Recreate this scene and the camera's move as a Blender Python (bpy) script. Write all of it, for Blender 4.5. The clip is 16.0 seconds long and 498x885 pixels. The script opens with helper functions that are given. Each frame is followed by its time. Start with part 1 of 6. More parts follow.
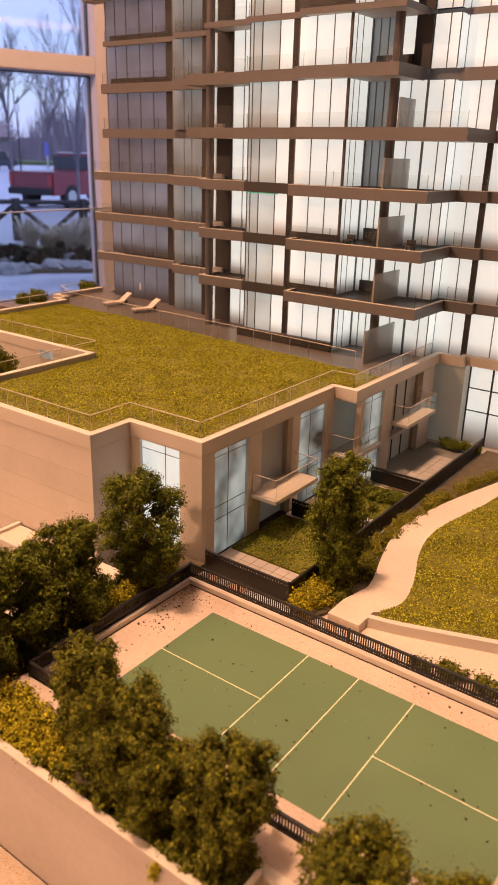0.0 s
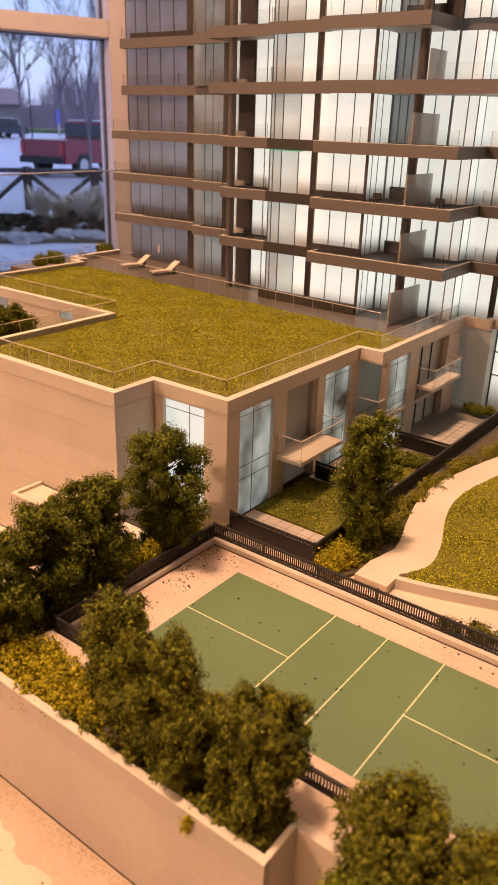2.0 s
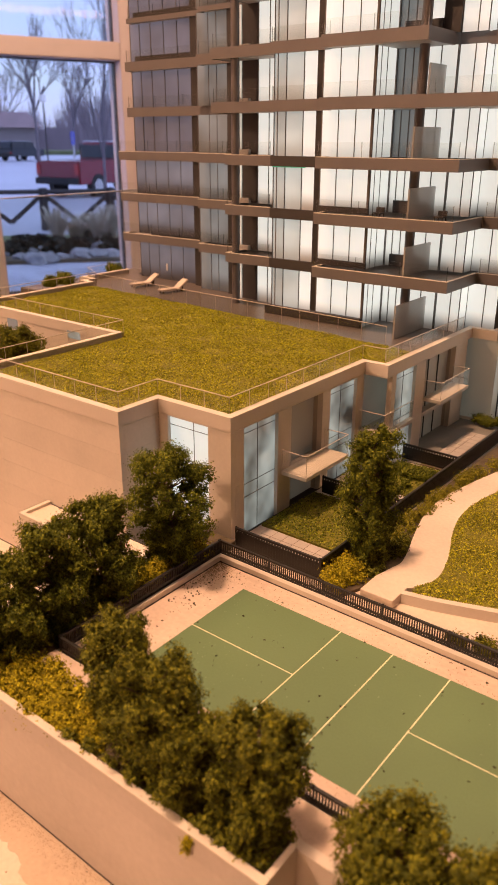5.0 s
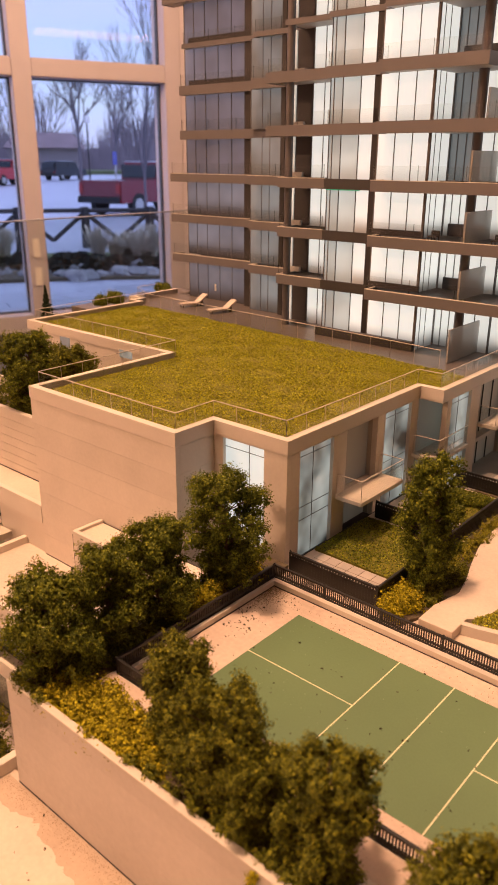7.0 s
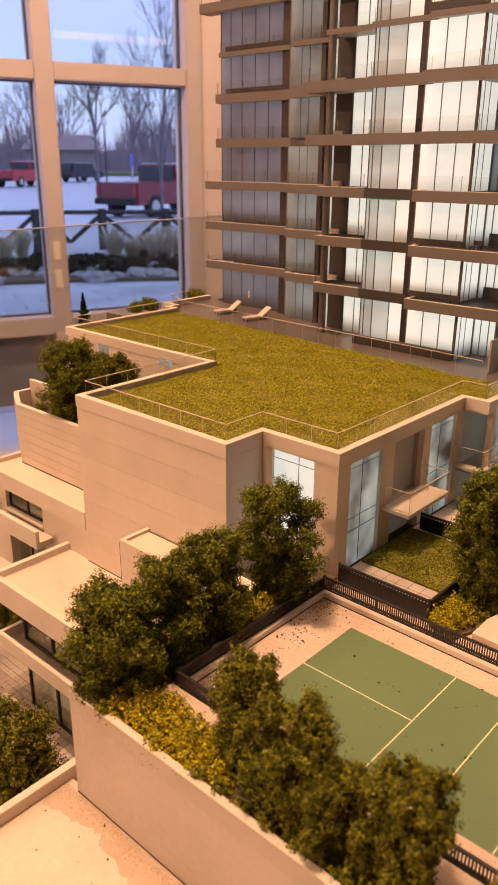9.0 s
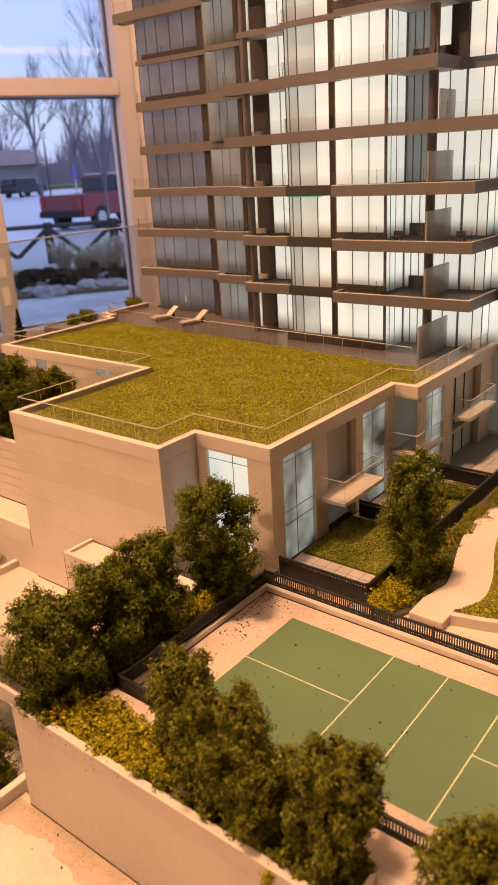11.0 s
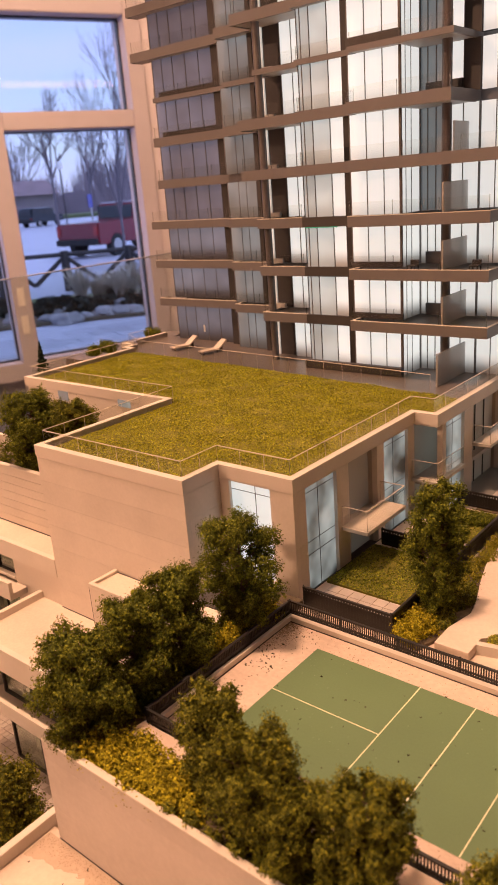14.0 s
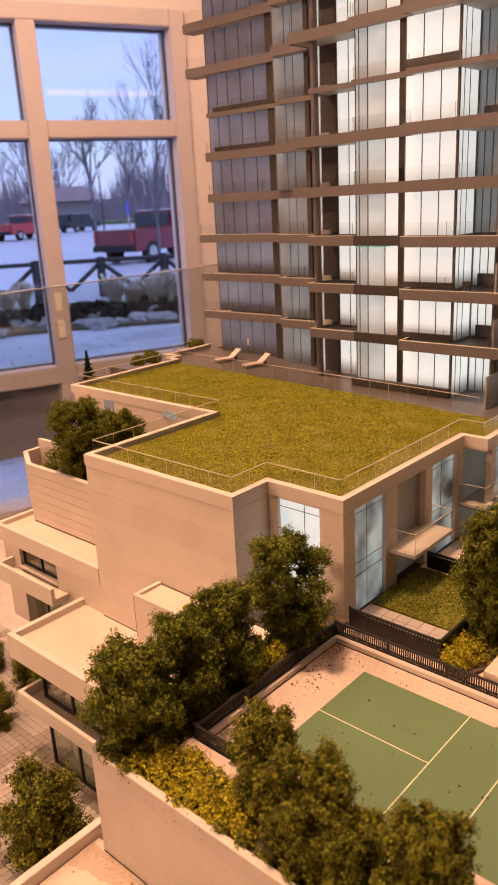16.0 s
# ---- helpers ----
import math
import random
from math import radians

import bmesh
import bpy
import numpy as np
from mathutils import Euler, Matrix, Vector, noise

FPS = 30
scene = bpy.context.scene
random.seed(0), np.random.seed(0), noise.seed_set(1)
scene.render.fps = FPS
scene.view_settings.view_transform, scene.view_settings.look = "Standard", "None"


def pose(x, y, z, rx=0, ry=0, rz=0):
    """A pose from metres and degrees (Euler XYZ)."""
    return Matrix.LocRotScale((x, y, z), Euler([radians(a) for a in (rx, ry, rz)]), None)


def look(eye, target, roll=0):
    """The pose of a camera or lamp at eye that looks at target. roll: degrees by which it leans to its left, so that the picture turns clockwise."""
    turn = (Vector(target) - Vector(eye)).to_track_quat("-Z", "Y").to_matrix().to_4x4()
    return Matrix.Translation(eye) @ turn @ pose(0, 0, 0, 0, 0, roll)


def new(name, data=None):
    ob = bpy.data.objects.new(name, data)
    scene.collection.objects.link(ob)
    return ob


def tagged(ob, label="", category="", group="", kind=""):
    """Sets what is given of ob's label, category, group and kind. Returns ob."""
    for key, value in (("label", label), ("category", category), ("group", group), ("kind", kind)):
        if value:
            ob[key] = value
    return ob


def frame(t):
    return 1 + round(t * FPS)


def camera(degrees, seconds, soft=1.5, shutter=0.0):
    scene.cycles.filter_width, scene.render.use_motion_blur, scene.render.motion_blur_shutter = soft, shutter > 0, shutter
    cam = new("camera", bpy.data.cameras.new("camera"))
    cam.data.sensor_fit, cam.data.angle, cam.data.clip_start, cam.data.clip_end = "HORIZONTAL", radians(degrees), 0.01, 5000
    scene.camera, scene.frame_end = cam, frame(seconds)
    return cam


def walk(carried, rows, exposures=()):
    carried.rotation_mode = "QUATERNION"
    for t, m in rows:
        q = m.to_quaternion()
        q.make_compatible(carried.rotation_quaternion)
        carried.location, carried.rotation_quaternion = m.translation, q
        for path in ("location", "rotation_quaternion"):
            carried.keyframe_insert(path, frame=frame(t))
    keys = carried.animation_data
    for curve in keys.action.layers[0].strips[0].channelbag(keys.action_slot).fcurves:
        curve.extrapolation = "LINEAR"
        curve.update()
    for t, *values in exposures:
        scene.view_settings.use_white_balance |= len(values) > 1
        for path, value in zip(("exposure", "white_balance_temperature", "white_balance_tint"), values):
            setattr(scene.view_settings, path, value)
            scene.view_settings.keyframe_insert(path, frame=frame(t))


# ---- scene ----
cam = camera(36.5, 16.0, soft=1.25)
cam.data.dof.use_dof, cam.data.dof.focus_distance, cam.data.dof.aperture_fstop = True, 0.37, 40.0
U, BASE = 0.01, Vector((0, 0, 1.45))  # the model is built at 1:100; its court lies 1.45 m over the floor of the room
PATH = [
    (0, (16.35, -20.466, 17.413), (15.256, -18.951, 16.7), 1.6),
    (0.5, (16.768, -20.267, 16.815), (15.693, -18.749, 16.08), 2.0),
    (1, (15.431, -20.643, 16.631), (14.339, -19.143, 15.884), 2.2),
    (1.5, (16.043, -20.463, 16.677), (14.948, -18.974, 15.914), 2.0),
    (2, (15.669, -20.596, 16.636), (14.57, -19.119, 15.856), 1.8),
    (2.5, (15.727, -20.398, 16.516), (14.628, -18.936, 15.706), 1.7),
    (3, (15.749, -20.409, 16.734), (14.653, -18.961, 15.896), 1.5),
    (3.2, (15.749, -20.342, 16.756), (14.655, -18.903, 15.899), 1.6),
    (5.3, (16.2, -20.238, 16.784), (15.044, -18.778, 16.054), -0.0),
    (5.5, (15.966, -20.395, 16.847), (14.804, -18.937, 16.124), 0.0),
    (6, (15.754, -20.456, 16.923), (14.569, -19.012, 16.208), 0.1),
    (6.5, (15.586, -20.529, 16.923), (14.379, -19.099, 16.217), 0.1),
    (7, (15.252, -20.681, 16.918), (14.027, -19.266, 16.215), 0.3),
    (7.5, (15.25, -20.75, 17.064), (14.01, -19.346, 16.362), 0.4),
    (8, (14.765, -20.91, 16.903), (13.515, -19.515, 16.201), 0.6),
    (8.2, (14.405, -21.116, 16.966), (13.148, -19.727, 16.264), 0.5),
    (10.3, (13.933, -21.96, 17.734), (12.716, -20.533, 17.04), -1.17),
    (10.5, (14.529, -21.681, 17.403), (13.323, -20.248, 16.703), -1.75),
    (11, (15.524, -21.127, 17.411), (14.338, -19.676, 16.715), -3.31),
    (11.5, (15.943, -21.114, 17.64), (14.763, -19.649, 16.959), -4.34),
    (12, (16.132, -21.056, 17.701), (14.95, -19.588, 17.034), -5.07),
    (12.5, (15.948, -21.149, 17.709), (14.752, -19.684, 17.057), -5.32),
    (13, (15.787, -21.289, 17.904), (14.579, -19.829, 17.263), -5.25),
    (13.5, (15.791, -21.32, 17.908), (14.57, -19.869, 17.272), -4.89),
    (14, (15.493, -21.421, 17.899), (14.262, -19.979, 17.262), -4.48),
    (14.5, (15.34, -21.526, 17.909), (14.098, -20.092, 17.276), -3.81),
    (15, (15.059, -21.737, 18.234), (13.803, -20.312, 17.608), -3.3),
    (15.5, (14.846, -22.007, 18.575), (13.572, -20.594, 17.959), -3.12),
    (16, (14.652, -22.111, 18.332), (13.363, -20.708, 17.724), -3.01),
]
walk(cam, [(t, look(Vector(eye) * U + BASE, Vector(target) * U + BASE, roll)) for t, eye, target, roll in PATH], [(0, 0, 6500, 8), (2, 0.06, 6550, 5), (3.2, 0.06, 6550, 5), (5.5, 0, 6500, 7), (8, 0, 6550, 8), (10.5, 0, 6900, 0), (11.2, 0, 6750, 4), (12, 0, 6550, 9), (13, 0, 6400, 10), (15, 0, 6300, 9), (16, 0, 6350, 9)])

# ---- world and lights ----
world = bpy.data.worlds.new("sky")
scene.world = world
world.use_nodes = True
wn = world.node_tree.nodes
sky = wn.new("ShaderNodeTexSky")
sky.sky_type, sky.sun_disc = "NISHITA", False
sky.sun_elevation, sky.sun_rotation, sky.air_density, sky.dust_density, sky.ozone_density = radians(16), radians(250), 1.2, 0.4, 4.0
wn["Background"].inputs["Strength"].default_value = 0.18
wc, wnoise, wramp, wmix = wn.new("ShaderNodeTexCoord"), wn.new("ShaderNodeTexNoise"), wn.new("ShaderNodeMapRange"), wn.new("ShaderNodeMix")
wmap = wn.new("ShaderNodeMapping")
wmap.inputs["Scale"].default_value = (2.0, 2.0, 7.0)
world.node_tree.links.new(wc.outputs["Generated"], wmap.inputs["Vector"])
world.node_tree.links.new(wmap.outputs[0], wnoise.inputs["Vector"])
wnoise.inputs["Scale"].default_value, wnoise.inputs["Detail"].default_value = 2.0, 6
wramp.inputs["From Min"].default_value, wramp.inputs["From Max"].default_value = 0.35, 0.7
wramp.inputs["To Min"].default_value, wramp.inputs["To Max"].default_value = 0.55, 1.0
world.node_tree.links.new(wnoise.outputs["Fac"], wramp.inputs["Value"])
wmix.data_type = "RGBA"
wmix.inputs[7].default_value = (4.0, 4.4, 8.5, 1)  # thin evening cloud
world.node_tree.links.new(wramp.outputs[0], wmix.inputs[0])
world.node_tree.links.new(sky.outputs[0], wmix.inputs[6])
world.node_tree.links.new(wmix.outputs[2], wn["Background"].inputs["Color"])

sun = new("sun", bpy.data.lights.new("sun", "SUN"))
sun.data.energy, sun.data.angle, sun.data.color = 1.2, radians(20), (0.72, 0.82, 1.0)
sun.matrix_world = look((0, 0, 9), (-6, -3, 0))

WARM = (1.0, 0.55, 0.322)


def downlight(x, y, watts, size=0.12, aim=(0, 0, 1.4)):
    """An added warm lamp at the ceiling, places in metres of the room."""
    ob = new("added_ceiling_lamp", bpy.data.lights.new("added_ceiling_lamp", "AREA"))
    ob.data.shape, ob.data.size, ob.data.energy, ob.data.color = "DISK", size, watts, WARM
    ob.matrix_world = look((x, y, 2.93), aim)
    return ob


# unseen lamps, placed and powered to brighten single regions of the model
LAMPS = [(-0.2, -0.12, 28.0), (0.20, 0.48, 4.5), (-0.65, -0.25, 6.5), (-1.2, -2.4, 63.0), (-0.1, -1.5, 6.0), (-1.55, 1.0, 18.0), (-1.0, 2.0, 15.0), (-1.9, 0.2, 18.0)]
WALL_AIM = {(-1.55, 1.0): (-2.35, 1.7, 0.5), (-1.0, 2.0): (-2.1, 2.3, 0.8), (-1.9, 0.2): (-2.45, 1.4, 0.6)}  # three of them are added to brighten the window wall and turned to it
for lx, ly, lw in LAMPS:
    downlight(lx, ly, lw, 0.12, WALL_AIM.get((lx, ly), (lx * 0.9, ly * 0.9, 1.4)))


# ---- materials ----
def mat(name, colour, rough=0.6, metal=0.0, var=0.12, scale=120.0, bump=0.15, grain=1400.0, random_tint=0.0, emit=None, power=0.0, spec=0.5, depth=0.0006):
    """A surface with soft blotches at one scale and a fine grain at another, both in metres of the room."""
    m = bpy.data.materials.new(name)
    m.use_nodes = True
    nt = m.node_tree
    b = nt.nodes["Principled BSDF"]
    geo = nt.nodes.new("ShaderNodeNewGeometry")
    n1, n2 = nt.nodes.new("ShaderNodeTexNoise"), nt.nodes.new("ShaderNodeTexNoise")
    for n, s in ((n1, scale), (n2, grain)):
        nt.links.new(geo.outputs["Position"], n.inputs["Vector"])
        n.inputs["Scale"].default_value, n.inputs["Detail"].default_value = s, 4
    add = nt.nodes.new("ShaderNodeMath")
    add.operation = "MULTIPLY_ADD"
    nt.links.new(n2.outputs["Fac"], add.inputs[0])
    add.inputs[1].default_value = 0.5
    nt.links.new(n1.outputs["Fac"], add.inputs[2])
    ramp = nt.nodes.new("ShaderNodeMapRange")
    ramp.inputs["From Min"].default_value, ramp.inputs["From Max"].default_value = 0.45, 1.05
    ramp.inputs["To Min"].default_value, ramp.inputs["To Max"].default_value = 1 - var, 1 + var
    nt.links.new(add.outputs[0], ramp.inputs["Value"])
    mul = nt.nodes.new("ShaderNodeVectorMath")
    mul.operation = "SCALE"
    mul.inputs[0].default_value = colour
    fac = ramp.outputs[0]
    if random_tint:
        info = nt.nodes.new("ShaderNodeObjectInfo")
        r2 = nt.nodes.new("ShaderNodeMapRange")
        r2.inputs["To Min"].default_value, r2.inputs["To Max"].default_value = 1 - random_tint, 1 + random_tint
        nt.links.new(info.outputs["Random"], r2.inputs["Value"])
        m2 = nt.nodes.new("ShaderNodeMath")
        m2.operation = "MULTIPLY"
        nt.links.new(fac, m2.inputs[0])
        nt.links.new(r2.outputs[0], m2.inputs[1])
        fac = m2.outputs[0]
    nt.links.new(fac, mul.inputs["Scale"])
    nt.links.new(mul.outputs[0], b.inputs["Base Color"])
    b.inputs["Roughness"].default_value, b.inputs["Metallic"].default_value = rough, metal
    b.inputs["Specular IOR Level"].default_value = spec
    if bump:
        bp = nt.nodes.new("ShaderNodeBump")
        bp.inputs["Strength"].default_value, bp.inputs["Distance"].default_value = bump, depth
        nt.links.new(n2.outputs["Fac"], bp.inputs["Height"])
        nt.links.new(bp.outputs[0], b.inputs["Normal"])
    if emit:
        b.inputs["Emission Color"].default_value, b.inputs["Emission Strength"].default_value = (*emit, 1), power
    return m


def leaf_mat(name, dark, light, rough=0.75, rare=1.6):
    """Foam flakes: each island takes its own shade between two greens."""
    m = bpy.data.materials.new(name)
    m.use_nodes = True
    nt = m.node_tree
    b = nt.nodes["Principled BSDF"]
    geo = nt.nodes.new("ShaderNodeNewGeometry")
    mix = nt.nodes.new("ShaderNodeMix")
    mix.data_type = "RGBA"
    mix.inputs[6].default_value, mix.inputs[7].default_value = (*dark, 1), (*light, 1)
    pw = nt.nodes.new("ShaderNodeMath")
    pw.operation = "POWER"
    pw.inputs[1].default_value = rare
    nt.links.new(geo.outputs["Random Per Island"], pw.inputs[0])
    nt.links.new(pw.outputs[0], mix.inputs[0])
    nt.links.new(mix.outputs[2], b.inputs["Base Color"])
    b.inputs["Roughness"].default_value = rough
    b.inputs["Specular IOR Level"].default_value = 0.25
    return m


def glass_mat(name, tint, clear, rough=0.03):
    """Thin acrylic or window glass: mostly see-through, with a mirror-like share."""
    m = bpy.data.materials.new(name)
    m.use_nodes = True
    nt = m.node_tree
    nt.nodes.remove(nt.nodes["Principled BSDF"])
    tr, gl, mx = nt.nodes.new("ShaderNodeBsdfTransparent"), nt.nodes.new("ShaderNodeBsdfGlossy"), nt.nodes.new("ShaderNodeMixShader")
    fr = nt.nodes.new("ShaderNodeLayerWeight")
    fr.inputs["Blend"].default_value = 0.5
    pw = nt.nodes.new("ShaderNodeMath")
    pw.operation = "POWER"
    pw.inputs[1].default_value = 4.0
    nt.links.new(fr.outputs["Facing"], pw.inputs[0])
    ad = nt.nodes.new("ShaderNodeMath")
    ad.operation, ad.use_clamp = "MULTIPLY_ADD", True
    ad.inputs[1].default_value = 0.5
    ad.inputs[2].default_value = 1 - clear
    nt.links.new(pw.outputs[0], ad.inputs[0])
    tr.inputs["Color"].default_value = (*tint, 1)
    gl.inputs["Roughness"].default_value = rough
    nt.links.new(ad.outputs[0], mx.inputs[0])
    nt.links.new(tr.outputs[0], mx.inputs[1])
    nt.links.new(gl.outputs[0], mx.inputs[2])
    nt.links.new(mx.outputs[0], nt.nodes["Material Output"].inputs["Surface"])
    return m


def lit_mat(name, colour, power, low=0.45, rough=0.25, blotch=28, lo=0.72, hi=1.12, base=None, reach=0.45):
    """Frosted acrylic pane whose own emission stands in for backlight: brightest high up, fading at its foot."""
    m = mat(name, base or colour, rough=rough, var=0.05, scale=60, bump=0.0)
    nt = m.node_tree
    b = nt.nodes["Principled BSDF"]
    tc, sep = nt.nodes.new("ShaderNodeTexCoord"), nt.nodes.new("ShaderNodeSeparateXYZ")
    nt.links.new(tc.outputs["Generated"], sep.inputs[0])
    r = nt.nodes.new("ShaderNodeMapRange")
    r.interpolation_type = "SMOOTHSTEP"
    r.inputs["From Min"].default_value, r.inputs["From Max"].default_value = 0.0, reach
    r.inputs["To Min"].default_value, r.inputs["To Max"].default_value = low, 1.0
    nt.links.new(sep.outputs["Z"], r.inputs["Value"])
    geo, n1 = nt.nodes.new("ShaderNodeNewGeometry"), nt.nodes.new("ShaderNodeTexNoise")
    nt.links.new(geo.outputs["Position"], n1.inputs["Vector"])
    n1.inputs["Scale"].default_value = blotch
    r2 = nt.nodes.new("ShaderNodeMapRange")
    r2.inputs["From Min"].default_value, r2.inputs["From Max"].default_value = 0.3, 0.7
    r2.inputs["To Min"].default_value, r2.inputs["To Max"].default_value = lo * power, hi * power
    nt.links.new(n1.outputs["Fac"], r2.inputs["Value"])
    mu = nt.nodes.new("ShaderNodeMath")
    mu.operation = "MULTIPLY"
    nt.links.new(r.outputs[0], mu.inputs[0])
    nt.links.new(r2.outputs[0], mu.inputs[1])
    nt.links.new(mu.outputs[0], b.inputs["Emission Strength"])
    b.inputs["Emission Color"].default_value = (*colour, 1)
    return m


WALL = mat("painted_model_wall", (0.60, 0.53, 0.46), 0.55, var=0.05, scale=45, bump=0.08, grain=900)
WALL_PIECE = mat("painted_wall_panel", (0.60, 0.53, 0.46), 0.55, var=0.08, scale=38, bump=0.14, grain=620, random_tint=0.035)
PLANTER = mat("rough_grey_pink_plaster", (0.52, 0.465, 0.42), 0.7, var=0.12, scale=30, bump=0.3, grain=420, random_tint=0.03)
COPING = mat("pale_coping", (0.60, 0.54, 0.47), 0.5, var=0.05, scale=80)
DECK = mat("sanded_deck", (0.61, 0.515, 0.435), 0.7, var=0.14, scale=24, bump=0.2, grain=700)
PAVE = mat("pale_paving", (0.46, 0.41, 0.37), 0.65, var=0.12, scale=120, random_tint=0.06)
STREET = mat("street_paver", (0.34, 0.30, 0.265), 0.7, var=0.3, scale=26, random_tint=0.14)
FASCIA = mat("bronze_slab_edge", (0.140, 0.126, 0.128), 0.45, var=0.06, scale=70, bump=0.05)
SOFFIT = mat("grey_soffit", (0.42, 0.39, 0.37), 0.6, var=0.05)
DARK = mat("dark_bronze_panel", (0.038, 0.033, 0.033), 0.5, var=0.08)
BLACK = mat("black_mullion", (0.018, 0.015, 0.015), 0.45, var=0.05)
FENCE = mat("black_laser_cut_fence", (0.013, 0.011, 0.011), 0.5, var=0.10)
COURT = mat("green_court_paint", (0.112, 0.184, 0.086), 0.6, var=0.09, scale=22, bump=0.08)
PAD = mat("gritty_peach_deck", (0.58, 0.465, 0.385), 0.75, var=0.2, scale=30, bump=0.4, grain=480)
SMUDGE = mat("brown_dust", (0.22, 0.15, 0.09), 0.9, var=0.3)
COLUMN = mat("dark_bronze_column", (0.115, 0.10, 0.10), 0.45, var=0.06)
THIN = mat("grey_brown_mullion", (0.12, 0.102, 0.092), 0.45, var=0.05)
LINE = mat("yellow_court_line", (0.78, 0.76, 0.54), 0.6, var=0.03)
SOIL = mat("brown_planting_soil", (0.10, 0.075, 0.045), 0.9, var=0.3, scale=300, bump=0.5)
TURF_BED = mat("turf_bed", (0.17, 0.155, 0.016), 0.9, var=0.35, scale=250, bump=0.5)
TURF = leaf_mat("turf_flakes", (0.085, 0.095, 0.004), (0.61, 0.595, 0.018), 0.45)
# greener flock, also darkened to stand for the shade of the house
GARDEN_TURF = leaf_mat("garden_turf_flakes", (0.055, 0.075, 0.006), (0.36, 0.38, 0.018), 0.6)
LEAF = leaf_mat("green_foam_leaves", (0.054, 0.064, 0.005), (0.27, 0.265, 0.015), rare=2.0)
LEAF_D = leaf_mat("deep_green_foam_leaves", (0.056, 0.074, 0.006), (0.27, 0.29, 0.018), rare=2.0)
LEAF_Y = leaf_mat("yellow_foam_leaves", (0.15, 0.13, 0.003), (0.58, 0.51, 0.016))
BARK = mat("brown_twig", (0.10, 0.06, 0.035), 0.85, var=0.2, scale=400)
CRUMB = mat("loose_dark_crumb", (0.045, 0.04, 0.02), 0.9, var=0.3)
# pane glow, and its dark foot, is painted by emission; no lamps behind
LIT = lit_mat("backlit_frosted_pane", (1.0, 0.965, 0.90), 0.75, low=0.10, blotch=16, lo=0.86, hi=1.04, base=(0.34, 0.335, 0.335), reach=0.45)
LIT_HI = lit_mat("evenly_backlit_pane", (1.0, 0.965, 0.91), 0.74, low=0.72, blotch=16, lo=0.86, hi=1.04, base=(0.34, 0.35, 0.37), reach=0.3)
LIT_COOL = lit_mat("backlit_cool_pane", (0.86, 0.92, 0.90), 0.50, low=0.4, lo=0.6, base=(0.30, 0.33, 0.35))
# dim bays: weak emission imitates daylight mirrored in the glass
DIM = lit_mat("dim_glow_frosted_pane", (0.50, 0.47, 0.57), 0.30, low=0.02, rough=0.2, lo=0.6, hi=1.2, base=(0.10, 0.10, 0.115), reach=0.55)
DIM_HI = lit_mat("dim_glow_lilac_pane", (0.46, 0.44, 0.60), 0.21, low=0.8, rough=0.2, lo=0.5, hi=1.25, base=(0.12, 0.12, 0.14), reach=0.4)
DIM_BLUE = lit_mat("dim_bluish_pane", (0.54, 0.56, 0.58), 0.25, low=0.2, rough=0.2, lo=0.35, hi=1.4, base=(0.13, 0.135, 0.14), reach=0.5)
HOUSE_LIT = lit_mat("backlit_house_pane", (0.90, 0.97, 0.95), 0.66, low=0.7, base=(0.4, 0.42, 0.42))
# blotches in the emission imitate reflections and uneven backlight in the house glass
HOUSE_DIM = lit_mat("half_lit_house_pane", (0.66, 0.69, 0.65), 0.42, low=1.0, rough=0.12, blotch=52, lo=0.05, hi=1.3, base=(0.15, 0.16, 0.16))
TERRACE = mat("brown_terrace_paving", (0.108, 0.09, 0.081), 0.35, var=0.08, scale=90)
SCREEN = mat("frosted_privacy_screen", (0.40, 0.37, 0.34), 0.4, var=0.05)
SCREEN.node_tree.nodes["Principled BSDF"].inputs["Alpha"].default_value = 0.7
GUARD = glass_mat("clear_acrylic_guard", (0.97, 0.97, 0.96), 0.985)
RAIL = mat("pale_acrylic_edge", (0.56, 0.49, 0.43), 0.35, var=0.04)
EDGE = glass_mat("clear_acrylic_edge", (0.78, 0.78, 0.76), 0.9, 0.25)
# emission imitates pane light gathered in the acrylic edge
EDGE_LIT = lit_mat("glowing_acrylic_edge", (1.0, 0.93, 0.82), 0.5, low=0.5, base=(0.5, 0.47, 0.43))
TEAL = mat("green_acrylic_edge", (0.05, 0.55, 0.38), 0.3, var=0.05)
ACRYLIC = glass_mat("thick_clear_acrylic", (0.92, 0.94, 0.92), 0.91, 0.01)
CHROME = mat("steel_wheel", (0.5, 0.5, 0.5), 0.3, 0.9, var=0.05)
PANE = glass_mat("window_glass", (0.93, 0.95, 0.96), 0.985, 0.0)
WHITE = mat("white_painted_plastic", (0.80, 0.76, 0.72), 0.5, var=0.04)
ROOM = mat("warm_room_paint", (0.64, 0.60, 0.64), 0.7, var=0.04, scale=6, grain=500, bump=0.06)
CEIL = mat("white_ceiling_paint", (0.78, 0.74, 0.70), 0.8, var=0.03, scale=5, grain=400, bump=0.05)
CARPET = mat("grey_brown_carpet", (0.20, 0.17, 0.15), 0.95, var=0.2, scale=15, grain=700, bump=0.4)
FRAME = mat("beige_window_frame", (0.50, 0.47, 0.52), 0.5, var=0.04, scale=12, grain=300, bump=0.05)
SPANDREL = mat("dark_blue_grey_panel", (0.19, 0.21, 0.29), 0.35, var=0.10, scale=5)


